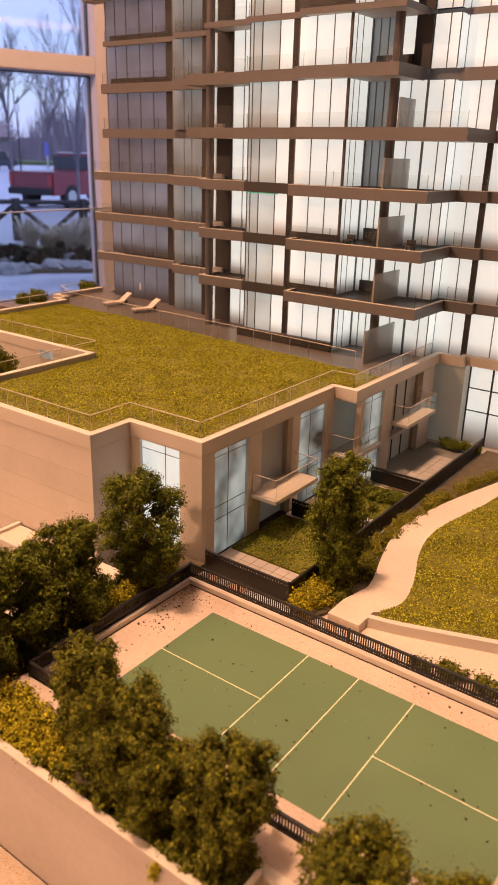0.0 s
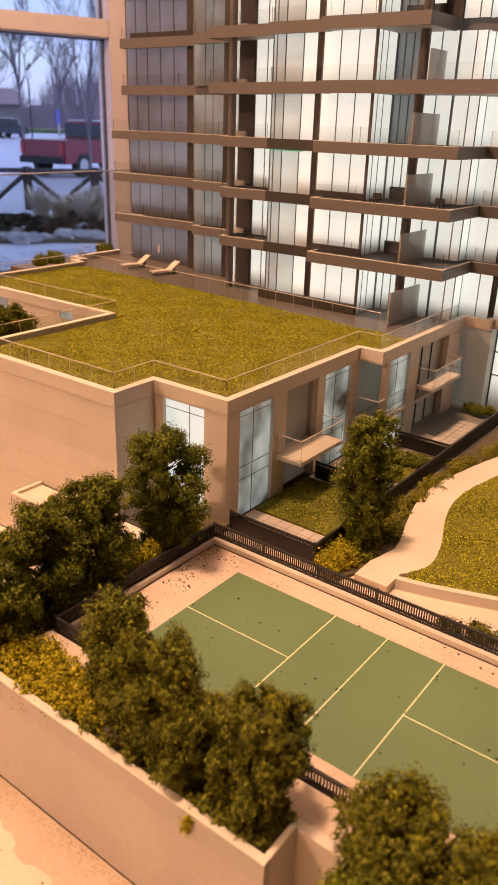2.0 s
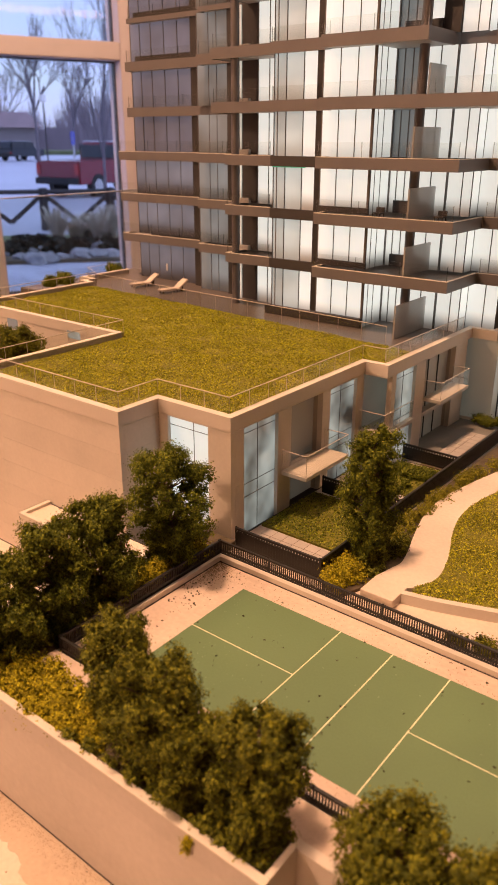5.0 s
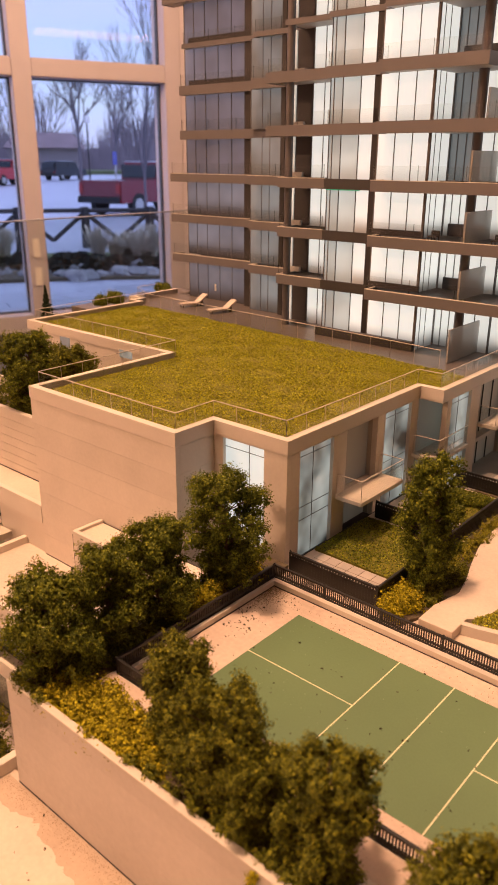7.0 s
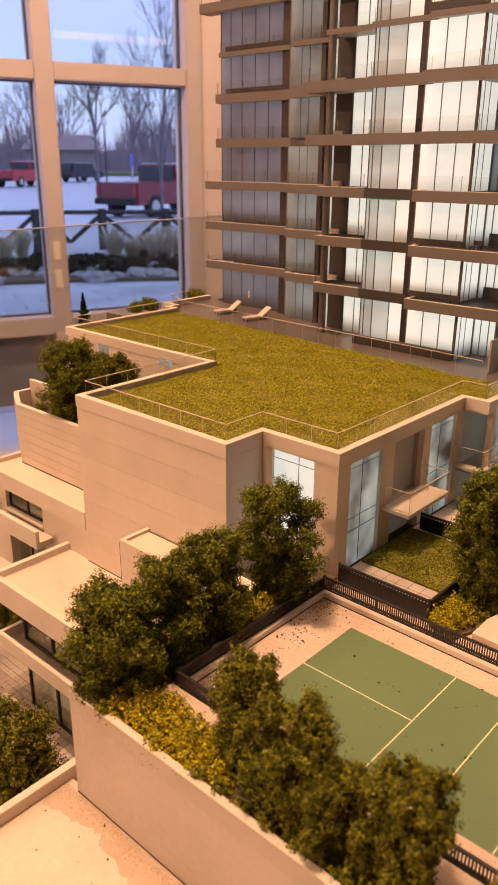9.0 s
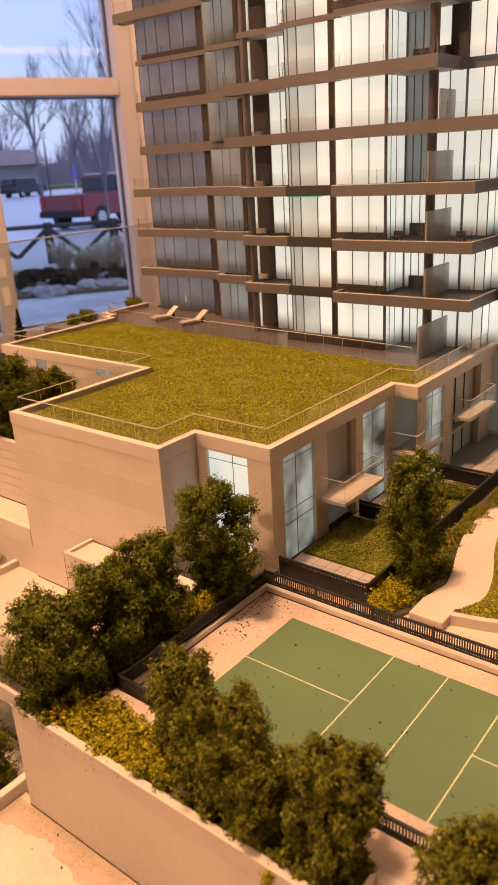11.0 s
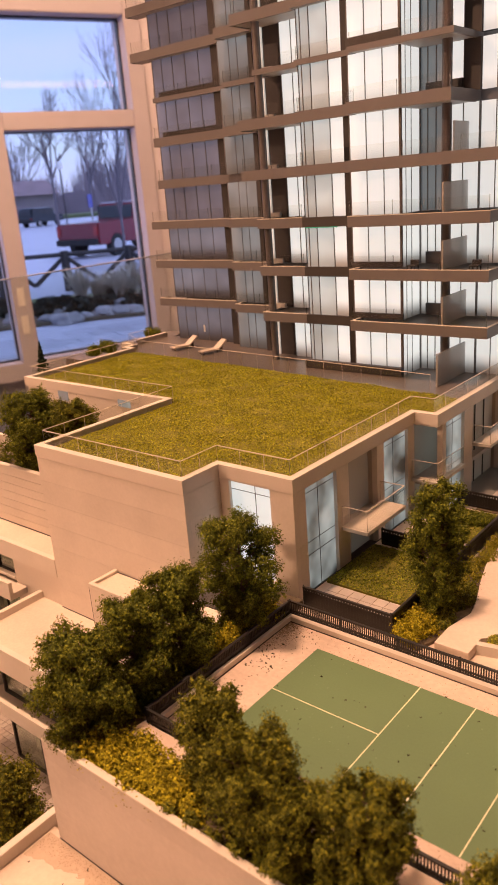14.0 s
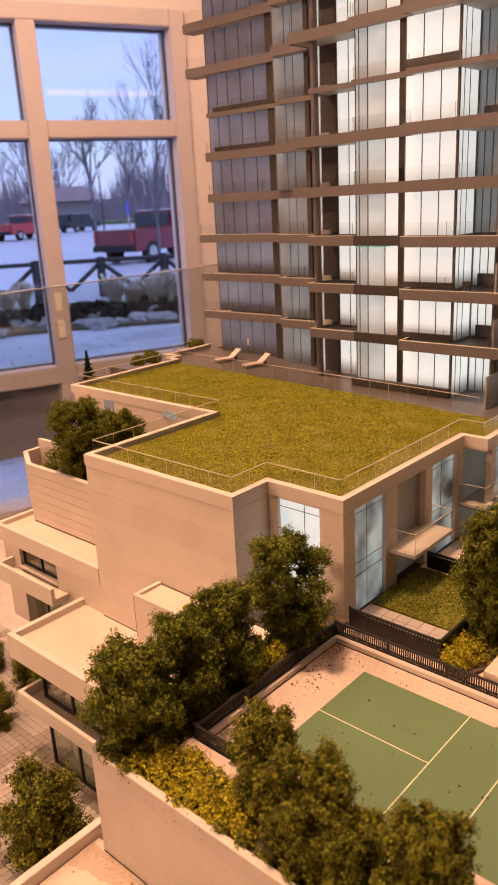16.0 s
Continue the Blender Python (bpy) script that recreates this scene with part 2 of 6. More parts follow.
# ---- builders (all places in model metres, 1:100) ----
class Geo:
    def __init__(self):
        self.v, self.f = [], []

    def box(self, x0, x1, y0, y1, z0, z1):
        n = len(self.v)
        self.v += [(x, y, z) for z in (z0, z1) for x, y in ((x0, y0), (x1, y0), (x1, y1), (x0, y1))]
        self.f += [[n + i for i in q] for q in ((3, 2, 1, 0), (4, 5, 6, 7), (0, 1, 5, 4), (1, 2, 6, 5), (2, 3, 7, 6), (3, 0, 4, 7))]
        return self

    def bevelled(self, x0, x1, y0, y1, z0, z1, c):
        """A box whose edges are cut by c."""
        bm = bmesh.new()
        bmesh.ops.create_cube(bm, size=1)
        for w in bm.verts:
            w.co = Vector(((x0 + x1) / 2 + w.co.x * (x1 - x0), (y0 + y1) / 2 + w.co.y * (y1 - y0), (z0 + z1) / 2 + w.co.z * (z1 - z0)))
        bmesh.ops.bevel(bm, geom=bm.edges[:], offset=c, segments=2, affect="EDGES", profile=0.6)
        return self.take(bm)

    def take(self, bm):
        n = len(self.v)
        bm.verts.index_update()
        self.v += [tuple(w.co) for w in bm.verts]
        self.f += [[n + w.index for w in q.verts] for q in bm.faces]
        bm.free()
        return self

    def prism(self, pts, z0, z1):
        """An upright prism over an outline that runs counterclockwise."""
        n, k = len(self.v), len(pts)
        self.v += [(x, y, z0) for x, y in pts] + [(x, y, z1) for x, y in pts]
        self.f += [[n + i for i in reversed(range(k))], [n + k + i for i in range(k)]]
        self.f += [[n + i, n + (i + 1) % k, n + k + (i + 1) % k, n + k + i] for i in range(k)]
        return self

    def strip(self, pts, width, z0, z1, side=1):
        """A wall of that width along an open line, on the line's left (side 1) or right (-1)."""
        off = []
        for i, p in enumerate(pts):
            a = Vector(pts[max(i - 1, 0)])
            b = Vector(pts[min(i + 1, len(pts) - 1)])
            d1 = (Vector(p) - a).normalized() if i else (b - Vector(p)).normalized()
            d2 = (b - Vector(p)).normalized() if i < len(pts) - 1 else d1
            n1, n2 = Vector((-d1.y, d1.x)), Vector((-d2.y, d2.x))
            m = (n1 + n2).normalized()
            off.append(tuple(Vector(p) + m * (side * width / max(m.dot(n1), 0.3))))
        n, k = len(self.v), len(pts)
        ring = [list(pts), off] if side < 0 else [off, list(pts)]
        for z in (z0, z1):
            for line in ring:
                self.v += [(x, y, z) for x, y in line]
        lo0, lo1, hi0, hi1 = n, n + k, n + 2 * k, n + 3 * k
        for i in range(k - 1):
            self.f += [[hi1 + i, hi1 + i + 1, hi0 + i + 1, hi0 + i], [lo0 + i, lo0 + i + 1, lo1 + i + 1, lo1 + i]]
            self.f += [[lo1 + i, lo1 + i + 1, hi1 + i + 1, hi1 + i], [lo0 + i + 1, lo0 + i, hi0 + i, hi0 + i + 1]]
        self.f += [[lo0, lo1, hi1, hi0], [lo1 + k - 1, lo0 + k - 1, hi0 + k - 1, hi1 + k - 1]]
        return self

    def tube(self, a, b, r0, r1, sides=8):
        a, b = Vector(a), Vector(b)
        d = (b - a).normalized()
        e = d.cross(Vector((0, 0, 1)) if abs(d.z) < 0.9 else Vector((1, 0, 0))).normalized()
        g = d.cross(e)
        n = len(self.v)
        for c, r in ((a, r0), (b, r1)):
            self.v += [tuple(c + (e * math.cos(t) + g * math.sin(t)) * r) for t in (2 * math.pi * i / sides for i in range(sides))]
        self.f += [[n + i, n + (i + 1) % sides, n + sides + (i + 1) % sides, n + sides + i] for i in range(sides)]
        self.f += [[n + i for i in reversed(range(sides))], [n + sides + i for i in range(sides)]]
        return self

    def mesh(self, name, origin):
        me = bpy.data.meshes.new(name)
        v = (np.array(self.v, float) - np.array(origin, float)) * U
        me.from_pydata(v.tolist(), [], self.f)
        me.validate()
        return me


def world_of(p):
    return Vector(p) * U + BASE


def thing(name, at, label, category, group="", kind=""):
    """A top-level Empty at its base; at is in model metres."""
    ob = new(name)
    ob.empty_display_size = 0.01
    ob.location = world_of(at)
    ob["base"] = list(at)
    return tagged(ob, label, category, group, kind)


def solid(name, geo, material, at, label, category="", group="", kind=""):
    """A top-level thing that is one mesh."""
    ob = new(name, geo.mesh(name, at))
    ob.data.materials.append(material)
    ob.location = world_of(at)
    ob["base"] = list(at)
    return tagged(ob, label, category, group, kind)


def part(name, geo, material, parent, label=""):
    """One mesh under a thing, a structure or a part of it. geo: a Geo, or a mesh to share with its shift in model metres."""
    base = list(parent["base"])
    if isinstance(geo, Geo):
        ob = new(name, geo.mesh(name, base))
        ob.data.materials.append(material)
        shift = (0, 0, 0)
    else:
        me, shift = geo
        ob = new(name, me)
        shift = [shift[i] - base[i] for i in range(3)]
    ob.parent = parent
    ob.location = Vector(shift) * U
    ob["base"] = [base[i] + shift[i] for i in range(3)]
    return tagged(ob, label)


def shared(name, geo, material):
    me = geo.mesh(name, (0, 0, 0))
    me.materials.append(material)
    return me


rng = np.random.default_rng(7)


def flakes(points, size, flat=0.0, seed=1, out=None):
    """Small crumpled foam flakes (four-sided chips folded along the middle) at many points. flat: how level they lie; out: the way each one faces."""
    r = np.random.default_rng(seed)
    n = len(points)
    a = r.normal(size=(n, 3))
    a[:, 2] *= 1 - flat
    a /= np.linalg.norm(a, axis=1)[:, None]
    up = r.normal(size=(n, 3)) * (1 - flat) + np.array([0, 0, 1]) * flat * 2
    if out is not None:
        up = out + 0.5 * r.normal(size=(n, 3))
    b = np.cross(up, a)
    b /= np.linalg.norm(b, axis=1)[:, None] + 1e-9
    if out is not None:
        a = np.cross(b, up)
        a /= np.linalg.norm(a, axis=1)[:, None] + 1e-9
    c = np.cross(a, b)
    s = size * r.uniform(0.6, 1.4, (n, 1))
    v = np.stack([points - a * s, points + b * s * 0.7 + c * s * 0.25, points + a * s, points - b * s * 0.7 + c * s * 0.25], 1).reshape(-1, 3)
    g = Geo()
    g.v = v.tolist()
    i = 4 * np.arange(n)[:, None]
    g.f = np.concatenate([i + [0, 1, 2], i + [0, 2, 3]]).tolist()
    return g


def inside(poly, x, y):
    hit = np.zeros(len(x), bool)
    for (x0, y0), (x1, y1) in zip(poly, poly[1:] + poly[:1]):
        cross = (y0 > y) != (y1 > y)
        hit ^= cross & (x < (x1 - x0) * (y - y0) / (y1 - y0 + 1e-12) + x0)
    return hit


def turf(name, poly, z, label, density=52, size=0.105, seed=3, material=TURF):
    """A bed of loose green flakes glued on a sheet."""
    r = np.random.default_rng(seed)
    xs, ys = [p[0] for p in poly], [p[1] for p in poly]
    n = int(density * (max(xs) - min(xs)) * (max(ys) - min(ys)))
    x, y = r.uniform(min(xs), max(xs), n), r.uniform(min(ys), max(ys), n)
    ok = inside(poly, x, y)
    x, y = x[ok], y[ok]
    pts = np.stack([x, y, z + r.uniform(0.0, 0.07, len(x)) + 0.04 * np.sin(x * 1.3) * np.cos(y * 1.7)], 1)
    base = (float(np.mean(xs)), float(np.mean(ys)), z)
    ob = thing(name, base, label, "grass", kind="stuff")
    part("turf_sheet", Geo().prism(poly, z - 0.12, z + 0.01), TURF_BED, ob)
    part("turf_flakes", flakes(pts, size, 0.45, seed), material, ob)
    return ob


# wall plaster in a darker copy, shade of the recesses put into the colour
NICHE = mat("shaded_niche_wall", (0.40, 0.345, 0.29), 0.6, var=0.05)
# loggia back plaster: brightness partly painted by emission, no lamp inside
LOGGIA = lit_mat("faint_glow_loggia_wall", (0.50, 0.47, 0.38), 0.06, low=1.5, rough=0.4, lo=0.4, hi=1.3, base=(0.33, 0.295, 0.25))
# lobby panel: emission stands in for faint light coming through it
PALE_PANEL = lit_mat("faint_glow_grey_panel", (0.50, 0.50, 0.42), 0.12, low=0.9, rough=0.4, base=(0.40, 0.395, 0.35))
# grey pane brightened by weak emission of its own
GREY = lit_mat("grey_dim_glow_pane", (0.30, 0.33, 0.34), 0.30, low=0.7, rough=0.2, base=(0.2, 0.21, 0.22))


# ---- the room ----
WU, WN = Vector((0.375, 0.927)).normalized(), Vector((0.927, -0.375)).normalized()  # along the window wall, and from it into the room
W0 = Vector((-226.5, 203.4))


def wp(s, d=0.0):
    """A plan point on the window wall: s along it, d into the room (model metres)."""
    p = W0 + WU * s + WN * d
    return (p.x, p.y)


def wbar(g, s0, s1, d0, d1, z0, z1):
    return g.prism([wp(s0, d0), wp(s1, d0), wp(s1, d1), wp(s0, d1)], z0, z1)


FLOOR_Z, CEIL_Z = -145.0, 150.0
solid("floor", wbar(Geo(), -420, 520, -16, 800, FLOOR_Z - 8, FLOOR_Z), CARPET, (0, 0, FLOOR_Z), "grey-brown carpet floor of the showroom", "floor", kind="structure")
solid("ceiling", wbar(Geo(), -420, 520, -16, 800, CEIL_Z, CEIL_Z + 8), CEIL, (0, 0, CEIL_Z), "white painted showroom ceiling", "ceiling", kind="structure")
WIN_L, WIN_R, WIN_B, WIN_T = -224.0, 9.0, -106.0, 90.5
wall_w = thing("wall_west", (*wp(0), FLOOR_Z), "warm beige painted wall round the tall window", "wall", kind="structure")
part("wall_panel", wbar(Geo(), WIN_R, 520, -16, 0, FLOOR_Z, CEIL_Z), ROOM, wall_w)
part("wall_panel", wbar(Geo(), -420, WIN_L, -16, 0, FLOOR_Z, CEIL_Z), ROOM, wall_w)
part("wall_panel", wbar(Geo(), WIN_L, WIN_R, -16, 0, WIN_T, CEIL_Z), ROOM, wall_w)
part("wall_panel", wbar(Geo(), WIN_L, WIN_R, -16, 0, FLOOR_Z, WIN_B), ROOM, wall_w)
solid("wall_north", wbar(Geo(), 520, 532, -16, 800, FLOOR_Z, CEIL_Z), ROOM, (*wp(520), FLOOR_Z), "warm beige painted showroom wall", "wall", kind="structure")
solid("wall_south", wbar(Geo(), -432, -420, -16, 800, FLOOR_Z, CEIL_Z), ROOM, (*wp(-420), FLOOR_Z), "warm beige painted showroom wall", "wall", kind="structure")
solid("wall_east", wbar(Geo(), -432, 532, 800, 812, FLOOR_Z, CEIL_Z), ROOM, (*wp(0, 800), FLOOR_Z), "warm beige painted showroom wall", "wall", kind="structure")

win = thing("window_1", (*wp(-100), WIN_B), "tall beige-framed showroom window with several panes", "window", kind="structure")


def wframe(name, s0, s1, z0, z1, d0=-13.0, d1=1.2):
    g = Geo()
    bm = bmesh.new()
    bmesh.ops.create_cube(bm, size=1)
    ang = math.atan2(WU.y, WU.x)
    for w in bm.verts:
        s, d, z = (s0 + s1) / 2 + w.co.x * (s1 - s0), (d0 + d1) / 2 - w.co.y * (d1 - d0), (z0 + z1) / 2 + w.co.z * (z1 - z0)
        w.co = Vector((*wp(s, d), z))
    bmesh.ops.bevel(bm, geom=bm.edges[:], offset=0.35, segments=2, affect="EDGES")
    return part(name, g.take(bm), FRAME, win)


MOD = 56.0
wframe("window_jamb", 2.35, 8.9, WIN_B, WIN_T)
wframe("window_jamb", WIN_L + 0.1, WIN_L + 8, WIN_B, WIN_T)
for i in range(4):
    if i < 3:
        wframe("mullion", -56.6 - MOD * i, -49.65 - MOD * i, WIN_B + 7, 84.4)
    a, b = -49.6 - MOD * i, (2.3 if i == 0 else -0.65) - MOD * i
    wframe("transom", a, b, 44.6, 51.0, -12.4, 0.8)
    wframe("transom", a, b, -49.0, -42.0, -12.4, 1.6)
    for z0, z1 in ((51.0, 84.4), (-42.0, 44.6)):
        pane = part("pane", wbar(Geo(), a, b, -7.3, -6.8, z0, z1), PANE, win)
        pane.visible_shadow = False
        bead = Geo()
        wbar(bead, a, a + 0.45, -8.2, -5.6, z0, z1), wbar(bead, b - 0.45, b, -8.2, -5.6, z0, z1)
        wbar(bead, a + 0.45, b - 0.45, -8.2, -5.6, z0, z0 + 0.45), wbar(bead, a + 0.45, b - 0.45, -8.2, -5.6, z1 - 0.45, z1)
        part("glazing_bead", bead, BLACK, win, "dark rubber glazing bead")
    part("spandrel", wbar(Geo(), a, b, -8.5, -5.5, -79.0, -49.0), SPANDREL, win, "dark blue-grey panel under the sill")
    pane = part("pane", wbar(Geo(), a, b, -7.3, -6.8, WIN_B + 7, -79.0), PANE, win)
    pane.visible_shadow = False
wframe("window_head", WIN_L + 8, 2.3, 84.4, WIN_T)
wframe("window_sill", WIN_L + 8, 2.3, WIN_B, WIN_B + 7, -13, 2.5)
# white plates that imitate highlights on the mullion
for z in (-27, -16):
    part("catch_plate", wbar(Geo(), -54.9, -52.3, 1.2, 1.7, z - 3.5, z + 3.5), WHITE, win, "small white plate for a highlight on the mullion")

# trim rings for the added lamps
for lx, ly, lw in LAMPS:
    can = thing("added_downlight", ((lx) / U, (ly) / U, CEIL_Z), "round white trim ring of an added ceiling lamp", "ceiling light", "ceiling downlights")
    ring = Geo()
    for k in range(20):
        t0, t1 = 2 * math.pi * k / 20, 2 * math.pi * (k + 1) / 20
        ring.prism([((lx / U) + r * math.cos(t), (ly / U) + r * math.sin(t)) for r, t in ((6.5, t0), (9, t0), (9, t1), (6.5, t1))], CEIL_Z - 1.0, CEIL_Z - 0.01)
    part("trim_ring", ring, WHITE, can)

# a linear pendant lamp and two bare spots across the room, mirrored in the window
PINK = mat("pink_white_lamp_tube", (0.8, 0.7, 0.68), 0.4, var=0.02, emit=(1.0, 0.42, 0.46), power=8.0)
GLOW = mat("spot_lamp_face", (0.8, 0.8, 0.8), 0.4, var=0.02, emit=(1.0, 0.95, 0.9), power=40.0)
pend = thing("pendant_lamp", (*wp(127, 500), 130), "long pendant lamp with a pinkish white glowing tube", "pendant lamp")
part("tube", wbar(Geo(), 70, 185, 498, 502, 128, 134), PINK, pend, "glowing tube")
part("housing", wbar(Geo(), 69, 186, 496, 504, 134.2, 137), WHITE, pend, "white metal housing")
for s_ in (85, 170):
    part("hanger", wbar(Geo(), s_ - 0.3, s_ + 0.3, 499.7, 500.3, 137, CEIL_Z - 0.01), CHROME, pend, "thin wire hanger")
for s_ in (74, 184):
    sp = thing("spot_lamp", (*wp(s_, 512), 140), "small bright ceiling spot lamp", "spot lamp", "spot lamps")
    part("stem", wbar(Geo(), s_ - 0.5, s_ + 0.5, 511.5, 512.5, 143.6, CEIL_Z - 0.01), CHROME, sp)
    x_, y_ = wp(s_, 512)
    part("head", Geo().tube((x_, y_, 143.5), (x_, y_, 139), 2.4, 3.2, 14), WHITE, sp, "white lamp head")
    part("lens", Geo().tube((x_, y_, 138.98), (x_, y_, 137.8), 3.1, 2.0, 14), GLOW, sp, "glowing lens")

# ---- outdoors ----
OUT_Z = -180.0
ASPHALT = mat("pale_wet_asphalt", (0.49, 0.49, 0.59), 0.4, var=0.12, scale=0.25, grain=8, bump=0.1, depth=0.01)
PAVER_O = mat("grey_outdoor_paver", (0.42, 0.42, 0.50), 0.55, var=0.2, scale=2.0, grain=40, bump=0.15, depth=0.005, random_tint=0.15)
LAWN = mat("winter_lawn", (0.12, 0.14, 0.06), 0.9, var=0.3, scale=0.6, grain=20, bump=0.4, depth=0.02)
ROCK = mat("grey_boulder", (0.23, 0.22, 0.23), 0.8, var=0.35, scale=5, grain=30, bump=0.5, depth=0.02, random_tint=0.4)
STRAW = leaf_mat("dry_straw_grass", (0.40, 0.34, 0.27), (0.80, 0.72, 0.60))
# bark colour paled towards mauve to imitate haze round the twigs
TWIG = mat("haze_paled_bark", (0.155, 0.13, 0.145), 0.9, var=0.2, scale=4, grain=40)
TIMBER = mat("weathered_black_timber", (0.035, 0.03, 0.03), 0.8, var=0.2, scale=6, grain=60)
RED = mat("red_car_paint", (0.17, 0.008, 0.018), 0.25, var=0.04, scale=2, bump=0.0, spec=0.7)
INKY = mat("dark_car_paint", (0.02, 0.025, 0.035), 0.25, var=0.04, scale=2, bump=0.0)
BRIGHT_RED = mat("bright_red_car_paint", (0.42, 0.02, 0.03), 0.3, var=0.04, scale=2, bump=0.0, spec=0.7)
TYRE = mat("black_tyre", (0.015, 0.015, 0.016), 0.8, var=0.1, scale=20)
CARGLASS = mat("dark_car_glass", (0.02, 0.025, 0.03), 0.08, var=0.03, bump=0.0)
LAMP_RED = mat("red_lamp_lens", (0.35, 0.03, 0.03), 0.2, var=0.05, bump=0.0)
HILL = mat("brown_winter_wood", (0.28, 0.23, 0.245), 0.95, var=0.35, scale=0.05, grain=0.8, bump=0.3, depth=0.3)
SIDING = mat("brownish_building_wall", (0.36, 0.30, 0.31), 0.8, var=0.1, scale=0.3, grain=4)

solid("ground", Geo().prism([(-60000, -60000), (-400, -60000), (-400, 60000), (-60000, 60000)], OUT_Z - 30, OUT_Z), ASPHALT, (-1000, 800, OUT_Z), "pale wet asphalt of the parking lot outside", "ground", kind="structure")


def od(D, a):
    """A plan point outdoors at D metres from the camera, a degrees right of the bearing of the window's middle."""
    t = radians(141.0 - a)
    return (14.3 + D * 100 * math.cos(t), -22.2 + D * 100 * math.sin(t))


def band(d0, d1, a0=-24.0, a1=24.0, n=12):
    line = [a0 + (a1 - a0) * i / n for i in range(n + 1)]
    return [od(d0, a) for a in line] + [od(d1, a) for a in reversed(line)]


lawn = solid("lawn", Geo().prism(band(15.5, 17.2)[::-1], OUT_Z, OUT_Z + 5), LAWN, (*od(16, 0), OUT_Z), "strip of dull winter lawn beside the fence", "lawn", kind="structure")
solid("far_lawn", Geo().prism(band(104, 116.5)[::-1], OUT_Z, OUT_Z + 40), LAWN, (*od(120, 0), OUT_Z), "far strip of winter lawn across the road", "lawn", kind="structure")

# paving outside the window
court_o = thing("pavement", (*od(8, 0), OUT_Z), "grey paver terrace outside the window", "pavement", kind="structure")
part("paving_bed", wbar(Geo(), -700, 500, -900, -20, OUT_Z, OUT_Z + 2), PAVER_O, court_o)
slab_o = Geo().bevelled(-19.5, 19.5, -29.5, 29.5, 0, 6, 0.8)
ang_o = math.atan2(WU.y, WU.x)
slab_me = shared("paver", slab_o, PAVER_O)
for i in range(-9, 9):
    for j in range(14):
        x, y = wp(i * 60 + (30 if j % 2 else 0), -330 - j * 40)
        o = part("paver", (slab_me, (x, y, OUT_Z + 1)), None, court_o)
        o.rotation_euler = (0, 0, ang_o + math.pi / 2)

# boulders, straw grasses and dark shrubs of the planting bed
solid("planting_bed", Geo().prism(band(13.4, 15.5)[::-1], OUT_Z, OUT_Z + 6), SOIL, (*od(14.4, 0), OUT_Z), "dark mulch bed beyond the terrace", "planting bed", kind="structure")


def boulder(seed, x, y, r):
    g = Geo()
    bm = bmesh.new()
    bmesh.ops.create_icosphere(bm, subdivisions=3, radius=1)
    for w in bm.verts:
        k = 1 + 0.35 * noise.noise(w.co * 1.3 + Vector((seed, 0, 0))) + 0.12 * noise.noise(w.co * 4 + Vector((0, seed, 0)))
        w.co = Vector((x + w.co.x * r * k * 1.3, y + w.co.y * r * k, OUT_Z + 5 + max(w.co.z, -0.3) * r * k * 0.75))
    return solid("boulder", g.take(bm), ROCK, (x, y, OUT_Z + 5), "rough grey landscape boulder in the bed", "boulder", "boulders in the bed")


rr = random.Random(11)
for i in range(40):
    x, y = od(rr.uniform(13.3, 15.2), -13 + i * 0.53 + rr.uniform(-0.4, 0.4))
    boulder(i * 3.7, x, y, rr.uniform(7, 19))


def tuft(x, y, h, w, seed, material, label, name="ornamental_grass"):
    r = np.random.default_rng(seed)
    g = Geo()
    for k in range(260):
        t, lean = r.uniform(0, 6.283), r.uniform(0.1, 1.25)
        b = Vector((x + r.normal() * w * 0.12, y + r.normal() * w * 0.12, OUT_Z + 5))
        tip = b + Vector((math.cos(t) * w * lean, math.sin(t) * w * lean, h * r.uniform(0.6, 1.05)))
        mid = (b + tip) / 2 + Vector((0, 0, h * 0.14))
        s = Vector((-math.sin(t), math.cos(t), 0)) * w * 0.017
        n = len(g.v)
        g.v += [tuple(b - s), tuple(b + s), tuple(mid + s), tuple(mid - s), tuple(tip + s * 1.6), tuple(tip - s * 1.6)]
        g.f += [[n, n + 1, n + 2, n + 3], [n + 3, n + 2, n + 4, n + 5]]
    return solid(name, g, material, (x, y, OUT_Z + 5), label, "grass tuft", "grasses in the bed")


for i, a in enumerate((-11, -8.6, -7.4, -0.9, 0.3, 1.2, 2.0, 2.9, 3.7, 6.9, 8.2)):
    x, y = od(15.2 + (i % 3) * 0.5, a)
    tuft(x, y, 44 + 8 * (i % 4), 30, 40 + i, STRAW, "pale dry ornamental grass clump")


DARKBUSH = leaf_mat("dark_evergreen_leaves", (0.012, 0.016, 0.012), (0.05, 0.055, 0.04))
for i in range(16):
    rb = np.random.default_rng(300 + i)
    x, y = od(14.3 + 0.5 * (i % 3), -12.5 + i * 1.3)
    p_ = rb.normal(size=(500, 3))
    p_ /= np.linalg.norm(p_, axis=1)[:, None]
    p_ *= rb.uniform(0.5, 1.0, (500, 1)) * np.array([34, 34, 20 + 8 * (i % 2)])
    p_[:, 2] = np.abs(p_[:, 2])
    solid("evergreen_shrub", flakes(p_ + np.array([x, y, OUT_Z + 6]), 5.0, 0.0, 400 + i), DARKBUSH, (x, y, OUT_Z + 5), "low dark evergreen shrub in the bed", "shrub", "shrubs in the bed")


